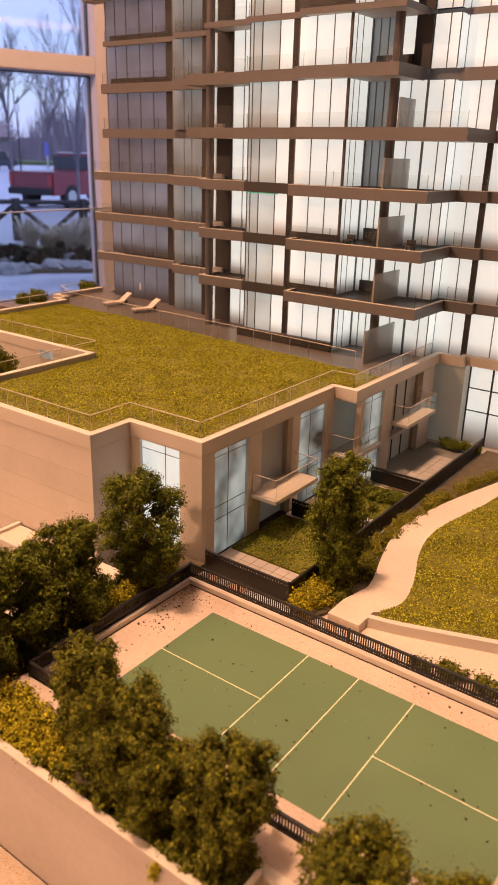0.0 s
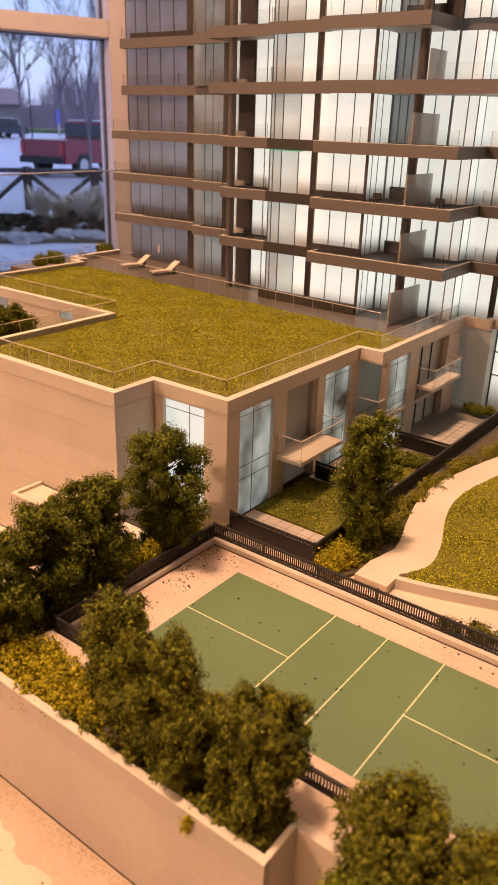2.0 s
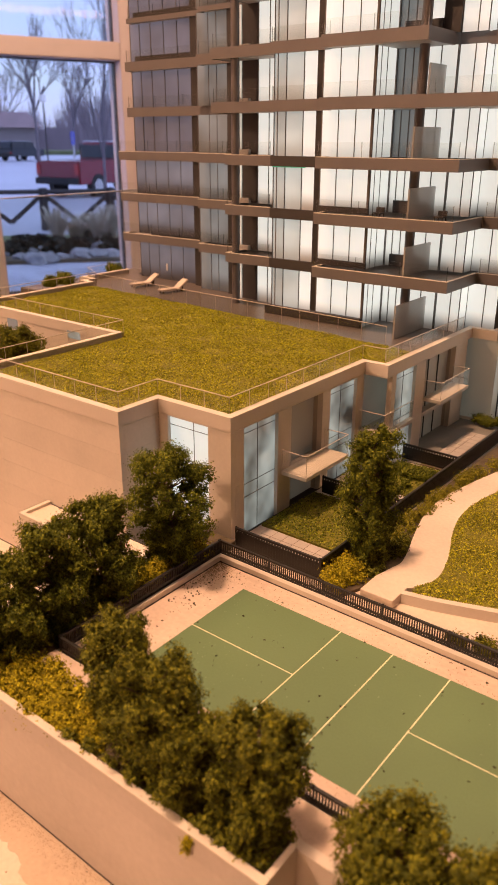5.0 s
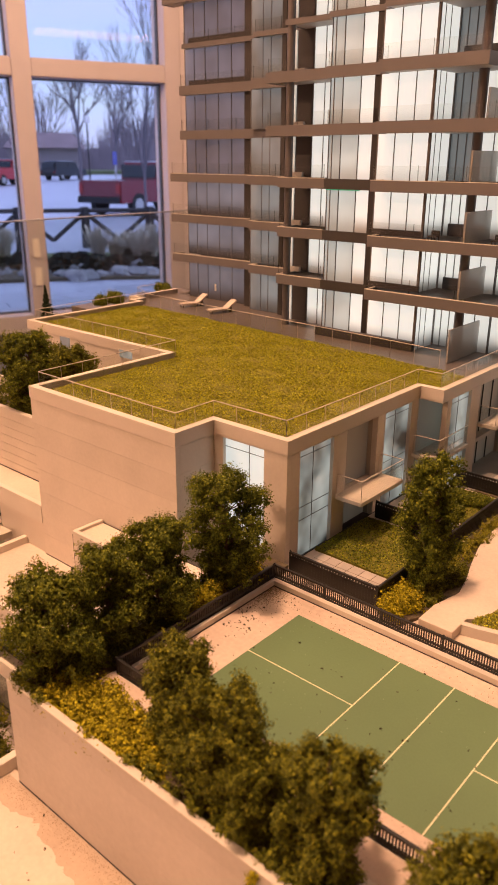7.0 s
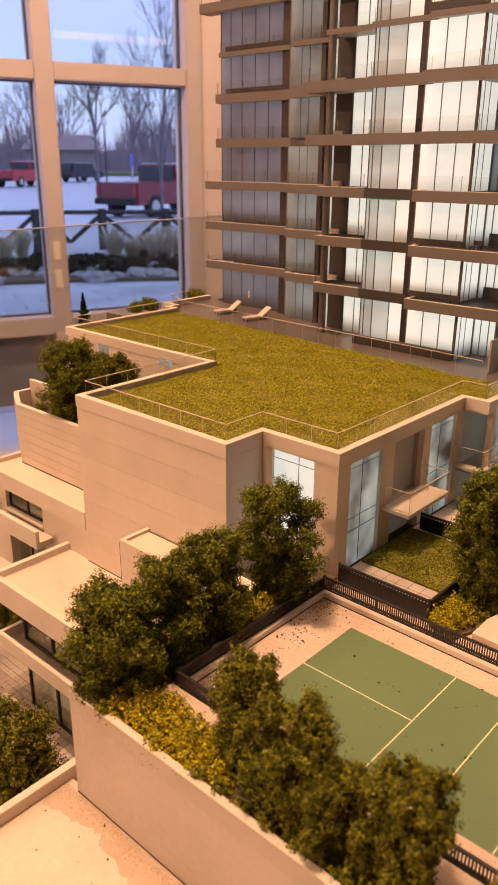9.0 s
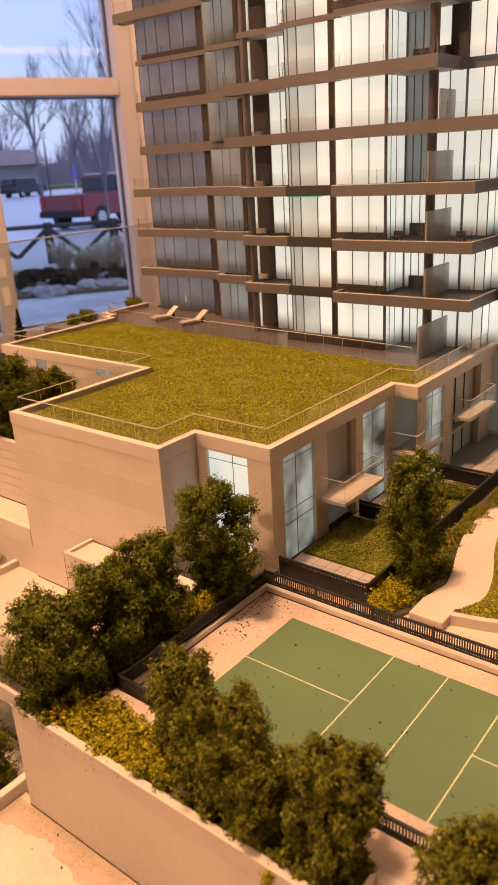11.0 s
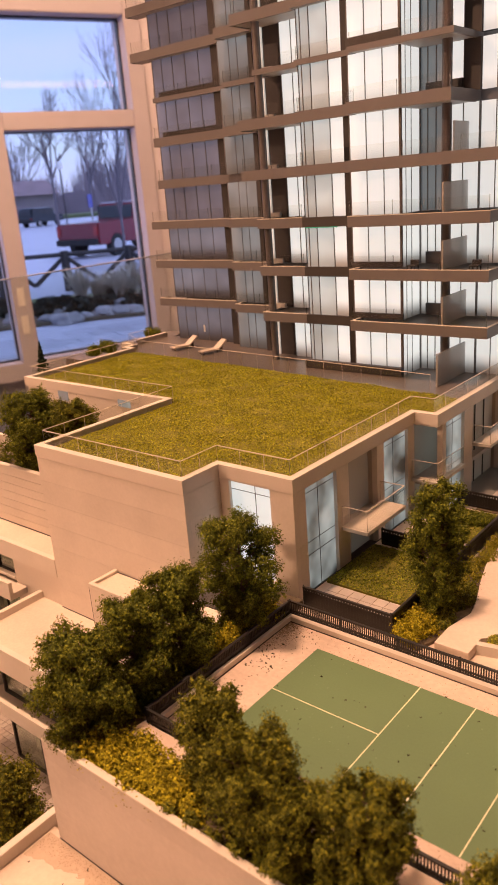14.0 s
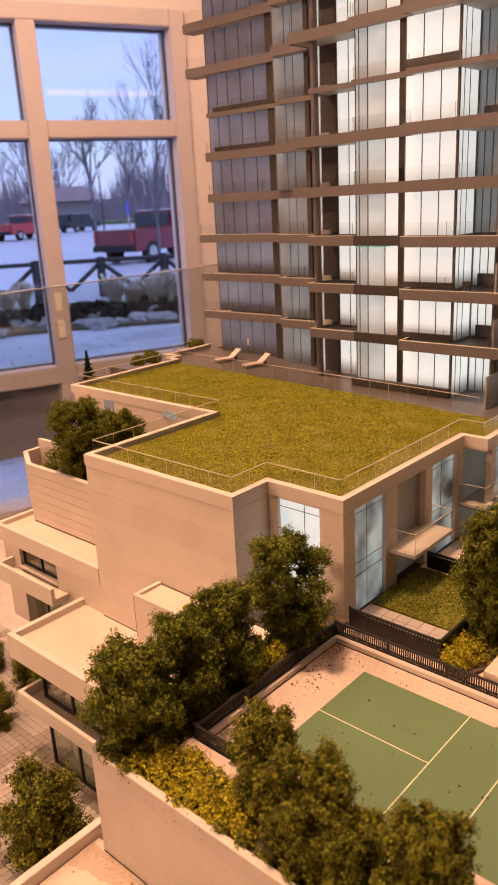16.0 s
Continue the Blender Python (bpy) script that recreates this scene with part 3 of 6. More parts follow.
# timber rail fence with crossed braces
fence_o = thing("rail_fence", (*od(18.2, 0), OUT_Z), "weathered black timber fence with crossed braces", "fence")
posts = [od(18.6 - 0.02 * k, -15.5 + k * 4.6) for k in range(6)]
for x, y in posts:
    part("post", Geo().prism([(x - 7, y - 7), (x + 7, y - 7), (x + 7, y + 7), (x - 7, y + 7)], OUT_Z, OUT_Z + 92), TIMBER, fence_o)
for (x0, y0), (x1, y1) in zip(posts, posts[1:]):
    for a, b in (((x0, y0, OUT_Z + 84), (x1, y1, OUT_Z + 84)), ((x0, y0, OUT_Z + 80), ((x0 + x1) / 2, (y0 + y1) / 2, OUT_Z + 18)), (((x0 + x1) / 2, (y0 + y1) / 2, OUT_Z + 18), (x1, y1, OUT_Z + 80))):
        part("rail" if a[2] == b[2] else "brace", Geo().tube(a, b, 5.5, 5.5, 6), TIMBER, fence_o)


def profile_body(pts, half, taper=0.0):
    """A car body: a side outline swept across, narrower above."""
    bm = bmesh.new()
    top = max(z for _, z in pts)
    rows = []
    for s in (-1, 1):
        rows.append([bm.verts.new((x, s * (half - taper * max(0.0, (z - 0.55 * top) / (0.45 * top))), z)) for x, z in pts])
    bm.faces.new(rows[0][::-1])
    bm.faces.new(rows[1])
    k = len(pts)
    for i in range(k):
        bm.faces.new([rows[0][i], rows[0][(i + 1) % k], rows[1][(i + 1) % k], rows[1][i]])
    bmesh.ops.recalc_face_normals(bm, faces=bm.faces[:])
    bmesh.ops.bevel(bm, geom=bm.edges[:], offset=4, segments=2, affect="EDGES")
    return bm


def placed(bm, x, y, z, turn):
    m = Matrix.Translation((x, y, z)) @ Matrix.Rotation(turn, 4, "Z")
    bm.transform(m)
    return bm


FROST = mat("frosted_roof", (0.62, 0.62, 0.68), 0.5, var=0.1, scale=2)


def vehicle(name, x, y, turn, kind_, paint, label):
    v = thing(name, (x, y, OUT_Z), label, "car" if kind_ == "wagon" else "pickup truck")
    if kind_ == "pickup":
        body = [(-285, 45), (285, 45), (288, 100), (275, 112), (120, 118), (120, 122), (-285, 122)]
        cab = [(-60, 118), (125, 118), (70, 184), (-45, 186)]
        half, wheels, r = 98, (-185, 185), 40
    else:
        body = [(-235, 38), (235, 38), (238, 82), (212, 98), (-234, 104)]
        cab = [(-228, 100), (130, 98), (62, 168), (-190, 172)]
        half, wheels, r = 88, (-135, 140), 32
    part("body", Geo().take(placed(profile_body(body, half), x, y, OUT_Z, turn)), paint, v)
    part("cabin", Geo().take(placed(profile_body(cab, half - 4, 14), x, y, OUT_Z, turn)), paint, v)
    m = Matrix.Translation((x, y, OUT_Z)) @ Matrix.Rotation(turn, 4, "Z")
    zt, zb = cab[2][1] - 10, cab[0][1] + 8
    for s in (-1, 1):
        for xa, xb in ((cab[0][0] + 14, (cab[0][0] + cab[1][0]) / 2 - 4), ((cab[0][0] + cab[1][0]) / 2 + 4, cab[1][0] - 42)):
            g = Geo().box(xa, xb, s * (half - 9) - 3, s * (half - 9) + 6 * s, zb, zt)
            g.v = [tuple(m @ Vector(p)) for p in g.v]
            part("side_window", g, CARGLASS, v, "dark tinted side window")
        for xw in wheels:
            w = part("wheel", Geo().tube(m @ Vector((xw, s * (half - 22), r)), m @ Vector((xw, s * (half + 1), r)), r, r, 20), TYRE, v, "black tyre")
            part("rim", Geo().tube(m @ Vector((xw, s * (half - 2), r)), m @ Vector((xw, s * (half + 3), r)), r * 0.6, r * 0.55, 14), CHROME, w, "steel rim")
        g = Geo().box(body[0][0] - 3, body[0][0] + 8, s * (half - 20), s * (half - 4), 78 if kind_ == "pickup" else 62, 112 if kind_ == "pickup" else 80)
        g.v = [tuple(m @ Vector(p)) for p in g.v]
        part("tail_light", g, LAMP_RED, v, "red tail light")
    g = Geo().bevelled(cab[0][0] - 3, cab[0][0] + 14, -half + 20, half - 20, zb + 2, zt, 2)
    g.v = [tuple(m @ Vector((p[0] + (p[2] - zb) * 0.2, p[1], p[2]))) for p in g.v]
    part("rear_window", g, CARGLASS, v, "dark rear window")
    g = Geo().bevelled(cab[3][0] + 2, cab[2][0] - 2, -half + 20, half - 20, cab[2][1] - 1, cab[2][1] + 3, 1.5)
    g.v = [tuple(m @ Vector(p)) for p in g.v]
    part("roof", g, FROST, v, "roof pale with frost")
    g = Geo().bevelled(body[0][0] - 14, body[0][0] + 2, -half + 4, half - 4, 46, 68, 3)
    g.v = [tuple(m @ Vector(p)) for p in g.v]
    part("rear_bumper", g, TYRE, v, "dark rear bumper")
    return v


tx, ty = od(31.0, 2.9)
vehicle("pickup_truck", tx, ty, radians(100), "pickup", RED, "dark red pickup truck parked in the lot")
tx, ty = od(78, -2.95)
vehicle("parked_car", tx, ty, radians(105), "wagon", INKY, "dark parked wagon across the lot")
tx, ty = od(64, -6.75)
vehicle("pickup_truck", tx, ty, radians(112), "pickup", BRIGHT_RED, "bright red pickup truck far across the lot")


def bare_tree(name, x, y, height, spread, seed, label, depth=5, stout=0.011):
    """A leafless tree: a tapered trunk that forks into limbs and twigs."""
    r = random.Random(seed)
    t = thing(name, (x, y, OUT_Z), label, "tree")
    trunk, limbs = Geo(), Geo()

    def grow(g, p, d, length, radius, level):
        q = p + d * length
        g.tube(p, q, radius, radius * 0.68, 7 if level < 2 else 4)
        if level >= depth:
            return
        for _ in range(3 if level else 5):
            nd = (d + Vector((r.uniform(-1, 1), r.uniform(-1, 1), r.uniform(-0.15, 0.7))) * spread).normalized()
            grow(limbs, p + d * length * r.uniform(0.55, 1.0), nd, length * r.uniform(0.55, 0.8), radius * 0.6, level + 1)

    grow(trunk, Vector((x, y, OUT_Z)), Vector((r.uniform(-0.05, 0.05), 0.02, 1)).normalized(), height * 0.36, height * stout, 0)
    part("trunk", trunk, TWIG, t)
    part("branches", limbs, TWIG, t, "bare winter branches")
    return t


x, y = od(75, -1.8)
bare_tree("bare_tree", x, y, 1250, 0.62, 3, "large leafless winter tree beyond the lot", 6, 0.013)
x, y = od(24.0, 2.65)
bare_tree("bare_tree", x, y, 690, 0.42, 8, "slender leafless tree beside the fence", 6, 0.0068)
for k, (D, a, h) in enumerate(((95, 0.6, 1300), (100, 3.6, 900), (110, -6.2, 1300), (120, -9.0, 1300), (100, 6.6, 950), (85, 9.2, 1200), (130, 1.6, 950), (125, -4.0, 1400))):
    x, y = od(D, a)
    bare_tree("bare_tree", x, y, h, 0.6, 20 + k, "leafless winter tree in the distance", 5, 0.011)

# far wooded rise and a tan building
g = Geo()
line = []
for i in range(61):
    a = -26 + i * 52 / 60
    hgt = 420 + 260 * noise.noise(Vector((a * 0.17, 3.0, 0))) + 160 * noise.noise(Vector((a * 0.9, 7.0, 0)))
    line.append((od(185, a), max(hgt, 150)))
n = 0
for (p, h) in line:
    g.v += [(p[0], p[1], OUT_Z), (p[0], p[1], OUT_Z + h), (p[0] * 1.15, p[1] * 1.15, OUT_Z)]
for i in range(60):
    a = 3 * i
    g.f += [[a, a + 3, a + 4, a + 1], [a + 1, a + 4, a + 5, a + 2]]
solid("backdrop", g, HILL, (*od(190, 0), OUT_Z), "brown wooded rise on the horizon", "backdrop", kind="structure")
bx, by = od(118, -4.2)
hall = thing("distant_building", (bx, by, OUT_Z), "low brownish building with a brown hipped roof", "building")
part("wall", Geo().prism([od(118, -6.6), od(118, -1.7), od(127, -1.7), od(127, -6.6)][::-1], OUT_Z, OUT_Z + 330), SIDING, hall)
roof_o = Geo()
roof_o.v = [(*od(117, -6.9), OUT_Z + 330), (*od(117, -1.4), OUT_Z + 330), (*od(128, -1.4), OUT_Z + 330), (*od(128, -6.9), OUT_Z + 330), (*od(122.5, -6.0), OUT_Z + 540), (*od(122.5, -2.3), OUT_Z + 540)]
roof_o.f = [[0, 1, 5, 4], [1, 2, 5], [2, 3, 4, 5], [3, 0, 4], [3, 2, 1, 0]]
part("roof", roof_o, mat("brown_roof_shingle", (0.27, 0.19, 0.20), 0.85, var=0.25, scale=0.6, grain=6), hall, "reddish brown hipped roof")
x, y = od(70, -1.2)
lp = thing("street_lamp", (x, y, OUT_Z), "pale street lamp across the lot", "street lamp")
part("pole", Geo().tube((x, y, OUT_Z), (x, y, OUT_Z + 480), 7, 5), TIMBER, lp)
part("lamp_head", Geo().bevelled(x - 22, x + 22, y - 22, y + 22, OUT_Z + 470, OUT_Z + 530, 8), WHITE, lp)
x, y = od(60, 0.6)
sg = thing("road_sign", (x, y, OUT_Z), "blue road sign on a post", "sign")
BLUE = mat("blue_sign_face", (0.06, 0.08, 0.45), 0.4, var=0.04)
part("post", Geo().tube((x, y, OUT_Z), (x, y, OUT_Z + 240), 5, 5), CHROME, sg)
part("panel", Geo().box(x - 22, x + 22, y - 4, y - 1, OUT_Z + 150, OUT_Z + 240), BLUE, sg)

rw = np.random.default_rng(91)
g = Geo()
for _ in range(3800):
    D, a = rw.uniform(128, 182), rw.uniform(-24, 24)
    x, y = od(D, a)
    hgt = rw.uniform(500, 1000) * (1 + 0.35 * math.sin(a * 0.9) + 0.2 * math.sin(a * 2.3))
    lean, w = rw.normal() * 60, rw.uniform(5, 16)
    n = len(g.v)
    g.v += [(x - w, y - w, OUT_Z), (x + w, y + w, OUT_Z), (x + lean, y + lean, OUT_Z + hgt)]
    g.f.append([n, n + 1, n + 2])
solid("far_woods", g, HILL, (*od(150, 0), OUT_Z), "hazy purple-brown winter woods on the horizon", "woods", kind="stuff")


# ---- the model: base, streets and decks ----
STREET_Z, ROOF_Z, ROOF_IN = -11.5, 5.89, 5.62
plinth = thing("display_plinth", (0, 0, FLOOR_Z), "broad white display plinth under the model", "plinth")
part("plinth_body", Geo().bevelled(-47, 70, -52, 60, FLOOR_Z, STREET_Z - 2.5, 0.6), WHITE, plinth)
part("plinth_top", Geo().bevelled(-50, 73, -55, 63, STREET_Z - 2.5, STREET_Z - 0.02, 0.3), DECK, plinth)

POLISHED = mat("polished_acrylic_edge", (0.42, 0.44, 0.50), 0.2, var=0.3, scale=12)
barrier = thing("acrylic_barrier", (-49.4, 10, STREET_Z), "clear acrylic barrier sheet along the edge of the plinth", "barrier")
part("sheet", Geo().box(-49.55, -49.25, -38, 60, STREET_Z - 0.02, 11.3), ACRYLIC, barrier)
part("polished_edge", Geo().bevelled(-49.57, -49.23, -38, 60, 11.302, 11.42, 0.03), POLISHED, barrier, "bright polished top edge")

street = thing("pavement", (-20, -6, STREET_Z), "model street of small pale pavers with darker bands", "pavement", kind="structure")
part("paving_bed", Geo().box(-49, -5.4, -40, 24, STREET_Z - 0.3, STREET_Z + 0.02), PAVE, street)
paver_me = shared("paver", Geo().box(-0.19, 0.19, -0.19, 0.19, 0, 0.05), STREET)
DARK_PAVER = mat("dark_street_paver", (0.26, 0.22, 0.19), 0.7, var=0.14, scale=90, random_tint=0.1)
band_me = shared("paver", Geo().box(-0.19, 0.19, -0.19, 0.19, 0, 0.045), DARK_PAVER)
rest, rest_dark = Geo(), Geo()
for i in range(62):
    for j in range(46):
        x, y = -36.0 + i * 0.41, -16.5 + j * 0.41
        dark = i % 15 in (7, 8) or j % 18 in (12, 13)
        if -20.6 < x < -13.0 and -9.4 < y < -3.9 and (i + j) % 1 == 0 and x + 0.9 * y < -19.5:
            part("paver", (band_me if dark else paver_me, (x, y, STREET_Z + 0.02)), None, street)
        else:
            (rest_dark if dark else rest).box(x - 0.19, x + 0.19, y - 0.19, y + 0.19, STREET_Z + 0.02, STREET_Z + (0.065 if dark else 0.07))
tagged(part("small_pavers", rest, STREET, street), kind="stuff")
tagged(part("small_pavers", rest_dark, DARK_PAVER, street), kind="stuff")

# lower flat roof beside the planter wall
low = thing("lower_roof", (10, -25, -3.6), "bare peach-coloured flat roof with a raised kerb", "roof", kind="structure")
part("roof_slab", Geo().box(-5.0, 60, -52, -10.22, -4.0, -3.35), DECK, low)
part("kerb", Geo().bevelled(-5.02, -4.7, -52, -9.85, -4.0, -2.85, 0.04), COPING, low)
part("wall", Geo().box(-4.98, -4.4, -52, -9.9, STREET_Z, -4.0), WALL, low)

# courts deck
deck = thing("court_deck", (6, -3, -0.3), "sandy deck with a green painted ball court", "sports court", kind="structure")
part("deck_slab", Geo().box(-2.1, 30, -7.0, 1.03, -0.6, 0.0), PAD, deck)
part("court_paint", Geo().box(0, 13.41, -6.1, 0, 0.0, 0.012), COURT, deck, "matt green court surface")
LW = 0.018
for x0, x1, y0, y1 in ((4.57 - LW, 4.57 + LW, -6.1, 0), (6.705 - LW, 6.705 + LW, -6.1, 0), (8.84 - LW, 8.84 + LW, -6.1, 0), (0, 4.57 - LW, -3.05 - LW, -3.05 + LW), (8.84 + LW, 13.41, -3.05 - LW, -3.05 + LW)):
    part("court_line", Geo().box(x0, x1, y0, y1, 0.012, 0.018), LINE, deck, "pale yellow court line")
kerb = Geo().strip([(30, 1.03), (-2.1, 1.03), (-2.1, -7.0), (30, -7.0)], 0.36, -0.6, 0.26, -1)
part("foot_joint", Geo().box(-2.1, 29, 1.012, 1.028, 0.0, 0.05), DARK, deck, "thin dark joint")
part("foot_joint", Geo().box(-2.098, -2.082, -6.98, 1.0, 0.0, 0.05), DARK, deck, "thin dark joint")
part("deck_kerb", kerb, COPING, deck, "pale raised kerb")

# crumbs lying about
r = np.random.default_rng(5)
cr = [(r.normal(-1.2, 0.5), r.normal(-1.0, 1.1)) for _ in range(90)] + [(r.uniform(-2, 14), r.uniform(-6.8, 0.9)) for _ in range(70)]
pts = np.array([(x, y, 0.03) for x, y in cr if -2.05 < x < 15 and -6.9 < y < 0.95])
big = np.array([(r.uniform(-2, 13), r.uniform(-6, 0.8), 0.06) for _ in range(34)])
crumbs = solid("loose_crumbs", flakes(np.concatenate([pts, big, big + [0.03, 0.02, 0.0]]), 0.045, 0.3, 9), CRUMB, (5, -3, 0), "dark loose crumbs of foam scattered on the deck", "crumbs", kind="stuff")
c2 = np.array([(r.uniform(-4.6, 8), r.uniform(-14, -10.6), -3.31) for _ in range(34)])
solid("loose_crumbs", flakes(c2, 0.05, 0.3, 10), CRUMB, (0, -12, -3.3), "dark loose crumbs scattered on the lower roof", "crumbs", kind="stuff")

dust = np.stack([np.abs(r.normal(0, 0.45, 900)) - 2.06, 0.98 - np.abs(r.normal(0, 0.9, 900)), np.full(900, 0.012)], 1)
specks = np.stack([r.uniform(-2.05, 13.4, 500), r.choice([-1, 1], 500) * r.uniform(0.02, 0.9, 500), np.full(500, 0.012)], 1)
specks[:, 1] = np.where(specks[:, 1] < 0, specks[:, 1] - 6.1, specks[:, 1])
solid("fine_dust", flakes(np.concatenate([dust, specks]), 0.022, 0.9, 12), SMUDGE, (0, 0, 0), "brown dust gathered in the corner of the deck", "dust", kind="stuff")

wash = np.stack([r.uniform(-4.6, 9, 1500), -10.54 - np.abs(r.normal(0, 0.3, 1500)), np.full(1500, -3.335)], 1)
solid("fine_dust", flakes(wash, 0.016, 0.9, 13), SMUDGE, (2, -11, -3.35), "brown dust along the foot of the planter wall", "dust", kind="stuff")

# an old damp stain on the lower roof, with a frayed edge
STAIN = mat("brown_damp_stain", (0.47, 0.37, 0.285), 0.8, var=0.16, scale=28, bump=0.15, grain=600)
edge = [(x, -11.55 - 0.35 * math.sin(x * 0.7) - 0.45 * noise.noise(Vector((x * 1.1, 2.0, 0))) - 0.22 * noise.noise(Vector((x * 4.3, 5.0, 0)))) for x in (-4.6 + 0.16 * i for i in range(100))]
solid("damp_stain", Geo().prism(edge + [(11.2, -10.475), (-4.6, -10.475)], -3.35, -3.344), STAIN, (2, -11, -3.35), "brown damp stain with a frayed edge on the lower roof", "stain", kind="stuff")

# pale scuffs in the court paint
SCUFF = mat("pale_green_scuff", (0.17, 0.25, 0.145), 0.7, var=0.1)
at = np.concatenate([r.normal((2.0, -4.2), (0.9, 0.6), (40, 2)), r.normal((0.9, -1.0), (0.6, 0.4), (16, 2)), r.uniform((0.2, -5.9), (13.2, -0.2), (22, 2))])
at = at[(at[:, 0] > 0.1) & (at[:, 0] < 13.3) & (at[:, 1] > -6.0) & (at[:, 1] < -0.1)]
solid("paint_scuffs", flakes(np.column_stack([at, np.full(len(at), 0.0145)]), 0.03, 0.985, 14), SCUFF, (6, -3, 0.012), "pale scuffs in the green court paint", "scuffs", kind="stuff")

# planter walls round the deck
planter = thing("planter_wall", (2, -10, -3.35), "long peach-coloured retaining planter wall", "retaining wall", kind="structure")
for k in range(6):
    part("board", Geo().box(-4.05, 8.93, -10.45, -10.2, -3.35 + k * 0.71 + 0.002, -3.35 + (k + 1) * 0.71 - 0.002), PLANTER, planter)
part("foot_joint", Geo().box(-4.05, 8.93, -10.462, -10.4, -3.35, -3.28), DARK, planter, "thin dark joint")
part("coping", Geo().bevelled(-4.05, 8.94, -10.46, -10.2, 0.912, 0.965, 0.02), COPING, planter)
part("wall_face", Geo().bevelled(-4.05, -3.9, -10.198, 2.55, STREET_Z, 0.72, 0.02), WALL, planter)
part("wall_face", Geo().bevelled(8.76, 8.94, -10.198, -9.1, -3.35, 0.965, 0.02), WALL, planter)
part("wall_face", Geo().bevelled(8.76, 40, -9.098, -8.8, -3.35, 0.86, 0.02), WALL, planter)
part("soil", Geo().box(-3.89, 8.75, -10.195, -8.8, -0.5, 0.6), SOIL, planter, "dark planting soil")
part("margin", Geo().box(-2.46, 8.75, -8.798, -7.37, -0.5, 0.3), PAD, planter, "gritty peach margin")
part("soil", Geo().box(-3.89, -2.462, -8.798, -7.367, -0.5, 0.3), SOIL, planter, "dark planting soil")
part("soil", Geo().box(8.755, 40, -8.798, -7.37, -0.5, 0.30), PAD, planter, "gritty peach filling")
part("soil", Geo().box(-3.918, -2.47, -7.365, 2.5, -0.5, 0.25), SOIL, planter, "dark planting soil")

# ---- fences ----
def fence(name, a, b, z0, height, label, pitch=0.098, width=0.046, posts=2.45, low=True):
    """A laser-cut fence between two plan points: rails, pickets and small posts; low: the row of short slots runs along its foot, else along its top."""
    a, b = Vector(a), Vector(b)
    d, L = (b - a).normalized(), (b - a).length
    f = thing(name, (a.x, a.y, z0), label, "fence", "black fences")
    f.rotation_euler = (0, 0, math.atan2(d.y, d.x))
    f["base"] = [0.0, 0.0, 0.0]
    part("bottom_rail", Geo().box(0, L, -0.04, 0.04, 0.0, 0.045 if low else 0.12), FENCE, f)
    part("top_rail", Geo().bevelled(-0.03, L + 0.03, -0.055, 0.055, height - (0.08 if low else 0.10), height, 0.015), FENCE, f)
    part("middle_rail", Geo().box(0, L, -0.03, 0.03, *((0.115, 0.19) if low else (height - 0.27, height - 0.2))), FENCE, f)
    if not low:
        part("backing_panel", Geo().box(0, L, -0.012, 0.012, 0.1, height - 0.26), FENCE, f, "dark solid lower panel")
    key = (round(height, 2), round(width, 3))
    if key not in PICKETS:
        PICKETS[key] = shared("picket", Geo().box(-width / 2, width / 2, -0.022, 0.022, 0.02, height - 0.06), FENCE)
        PICKETS[key, "post"] = shared("post", Geo().bevelled(-0.03, 0.03, -0.03, 0.03, 0.0, height + 0.05, 0.008), FENCE)
    n = int(L / pitch)
    for i in range(n + 1):
        part("picket", (PICKETS[key], (i * L / n, 0, 0)), None, f)
    m = max(1, int(L / posts))
    for i in range(m + 1):
        part("post", (PICKETS[key, "post"], (i * L / m, 0.005, 0)), None, f)
    return f


PICKETS = {}
fence("fence", (-2.3, 1.3), (29, 1.3), 0.26, 0.62, "black slatted fence on the kerb of the court")
fence("fence", (-2.3, -7.27), (-2.3, 1.22), 0.26, 0.62, "black slatted fence on the kerb of the court")
fence("fence", (-2.22, -7.27), (29, -7.27), 0.26, 0.62, "black slatted fence on the kerb of the court")
fence("garden_fence", (-2.4, 2.5), (1.97, 2.5), 0.02, 0.93, "black slatted garden fence", 0.14, 0.085, 2.2, False)
fence("garden_fence", (2.04, 2.5), (2.04, 24.6), 0.02, 0.95, "black slatted garden fence", 0.14, 0.1, 3.1, False)
fence("garden_fence", (-2.4, 9.5), (1.97, 9.5), 0.02, 0.9, "black slatted garden fence", 0.15, 0.09, 2.2, False)
fence("garden_fence", (-1.3, 16.1), (1.97, 16.1), 0.02, 0.9, "black slatted garden fence", 0.15, 0.09, 1.7, False)

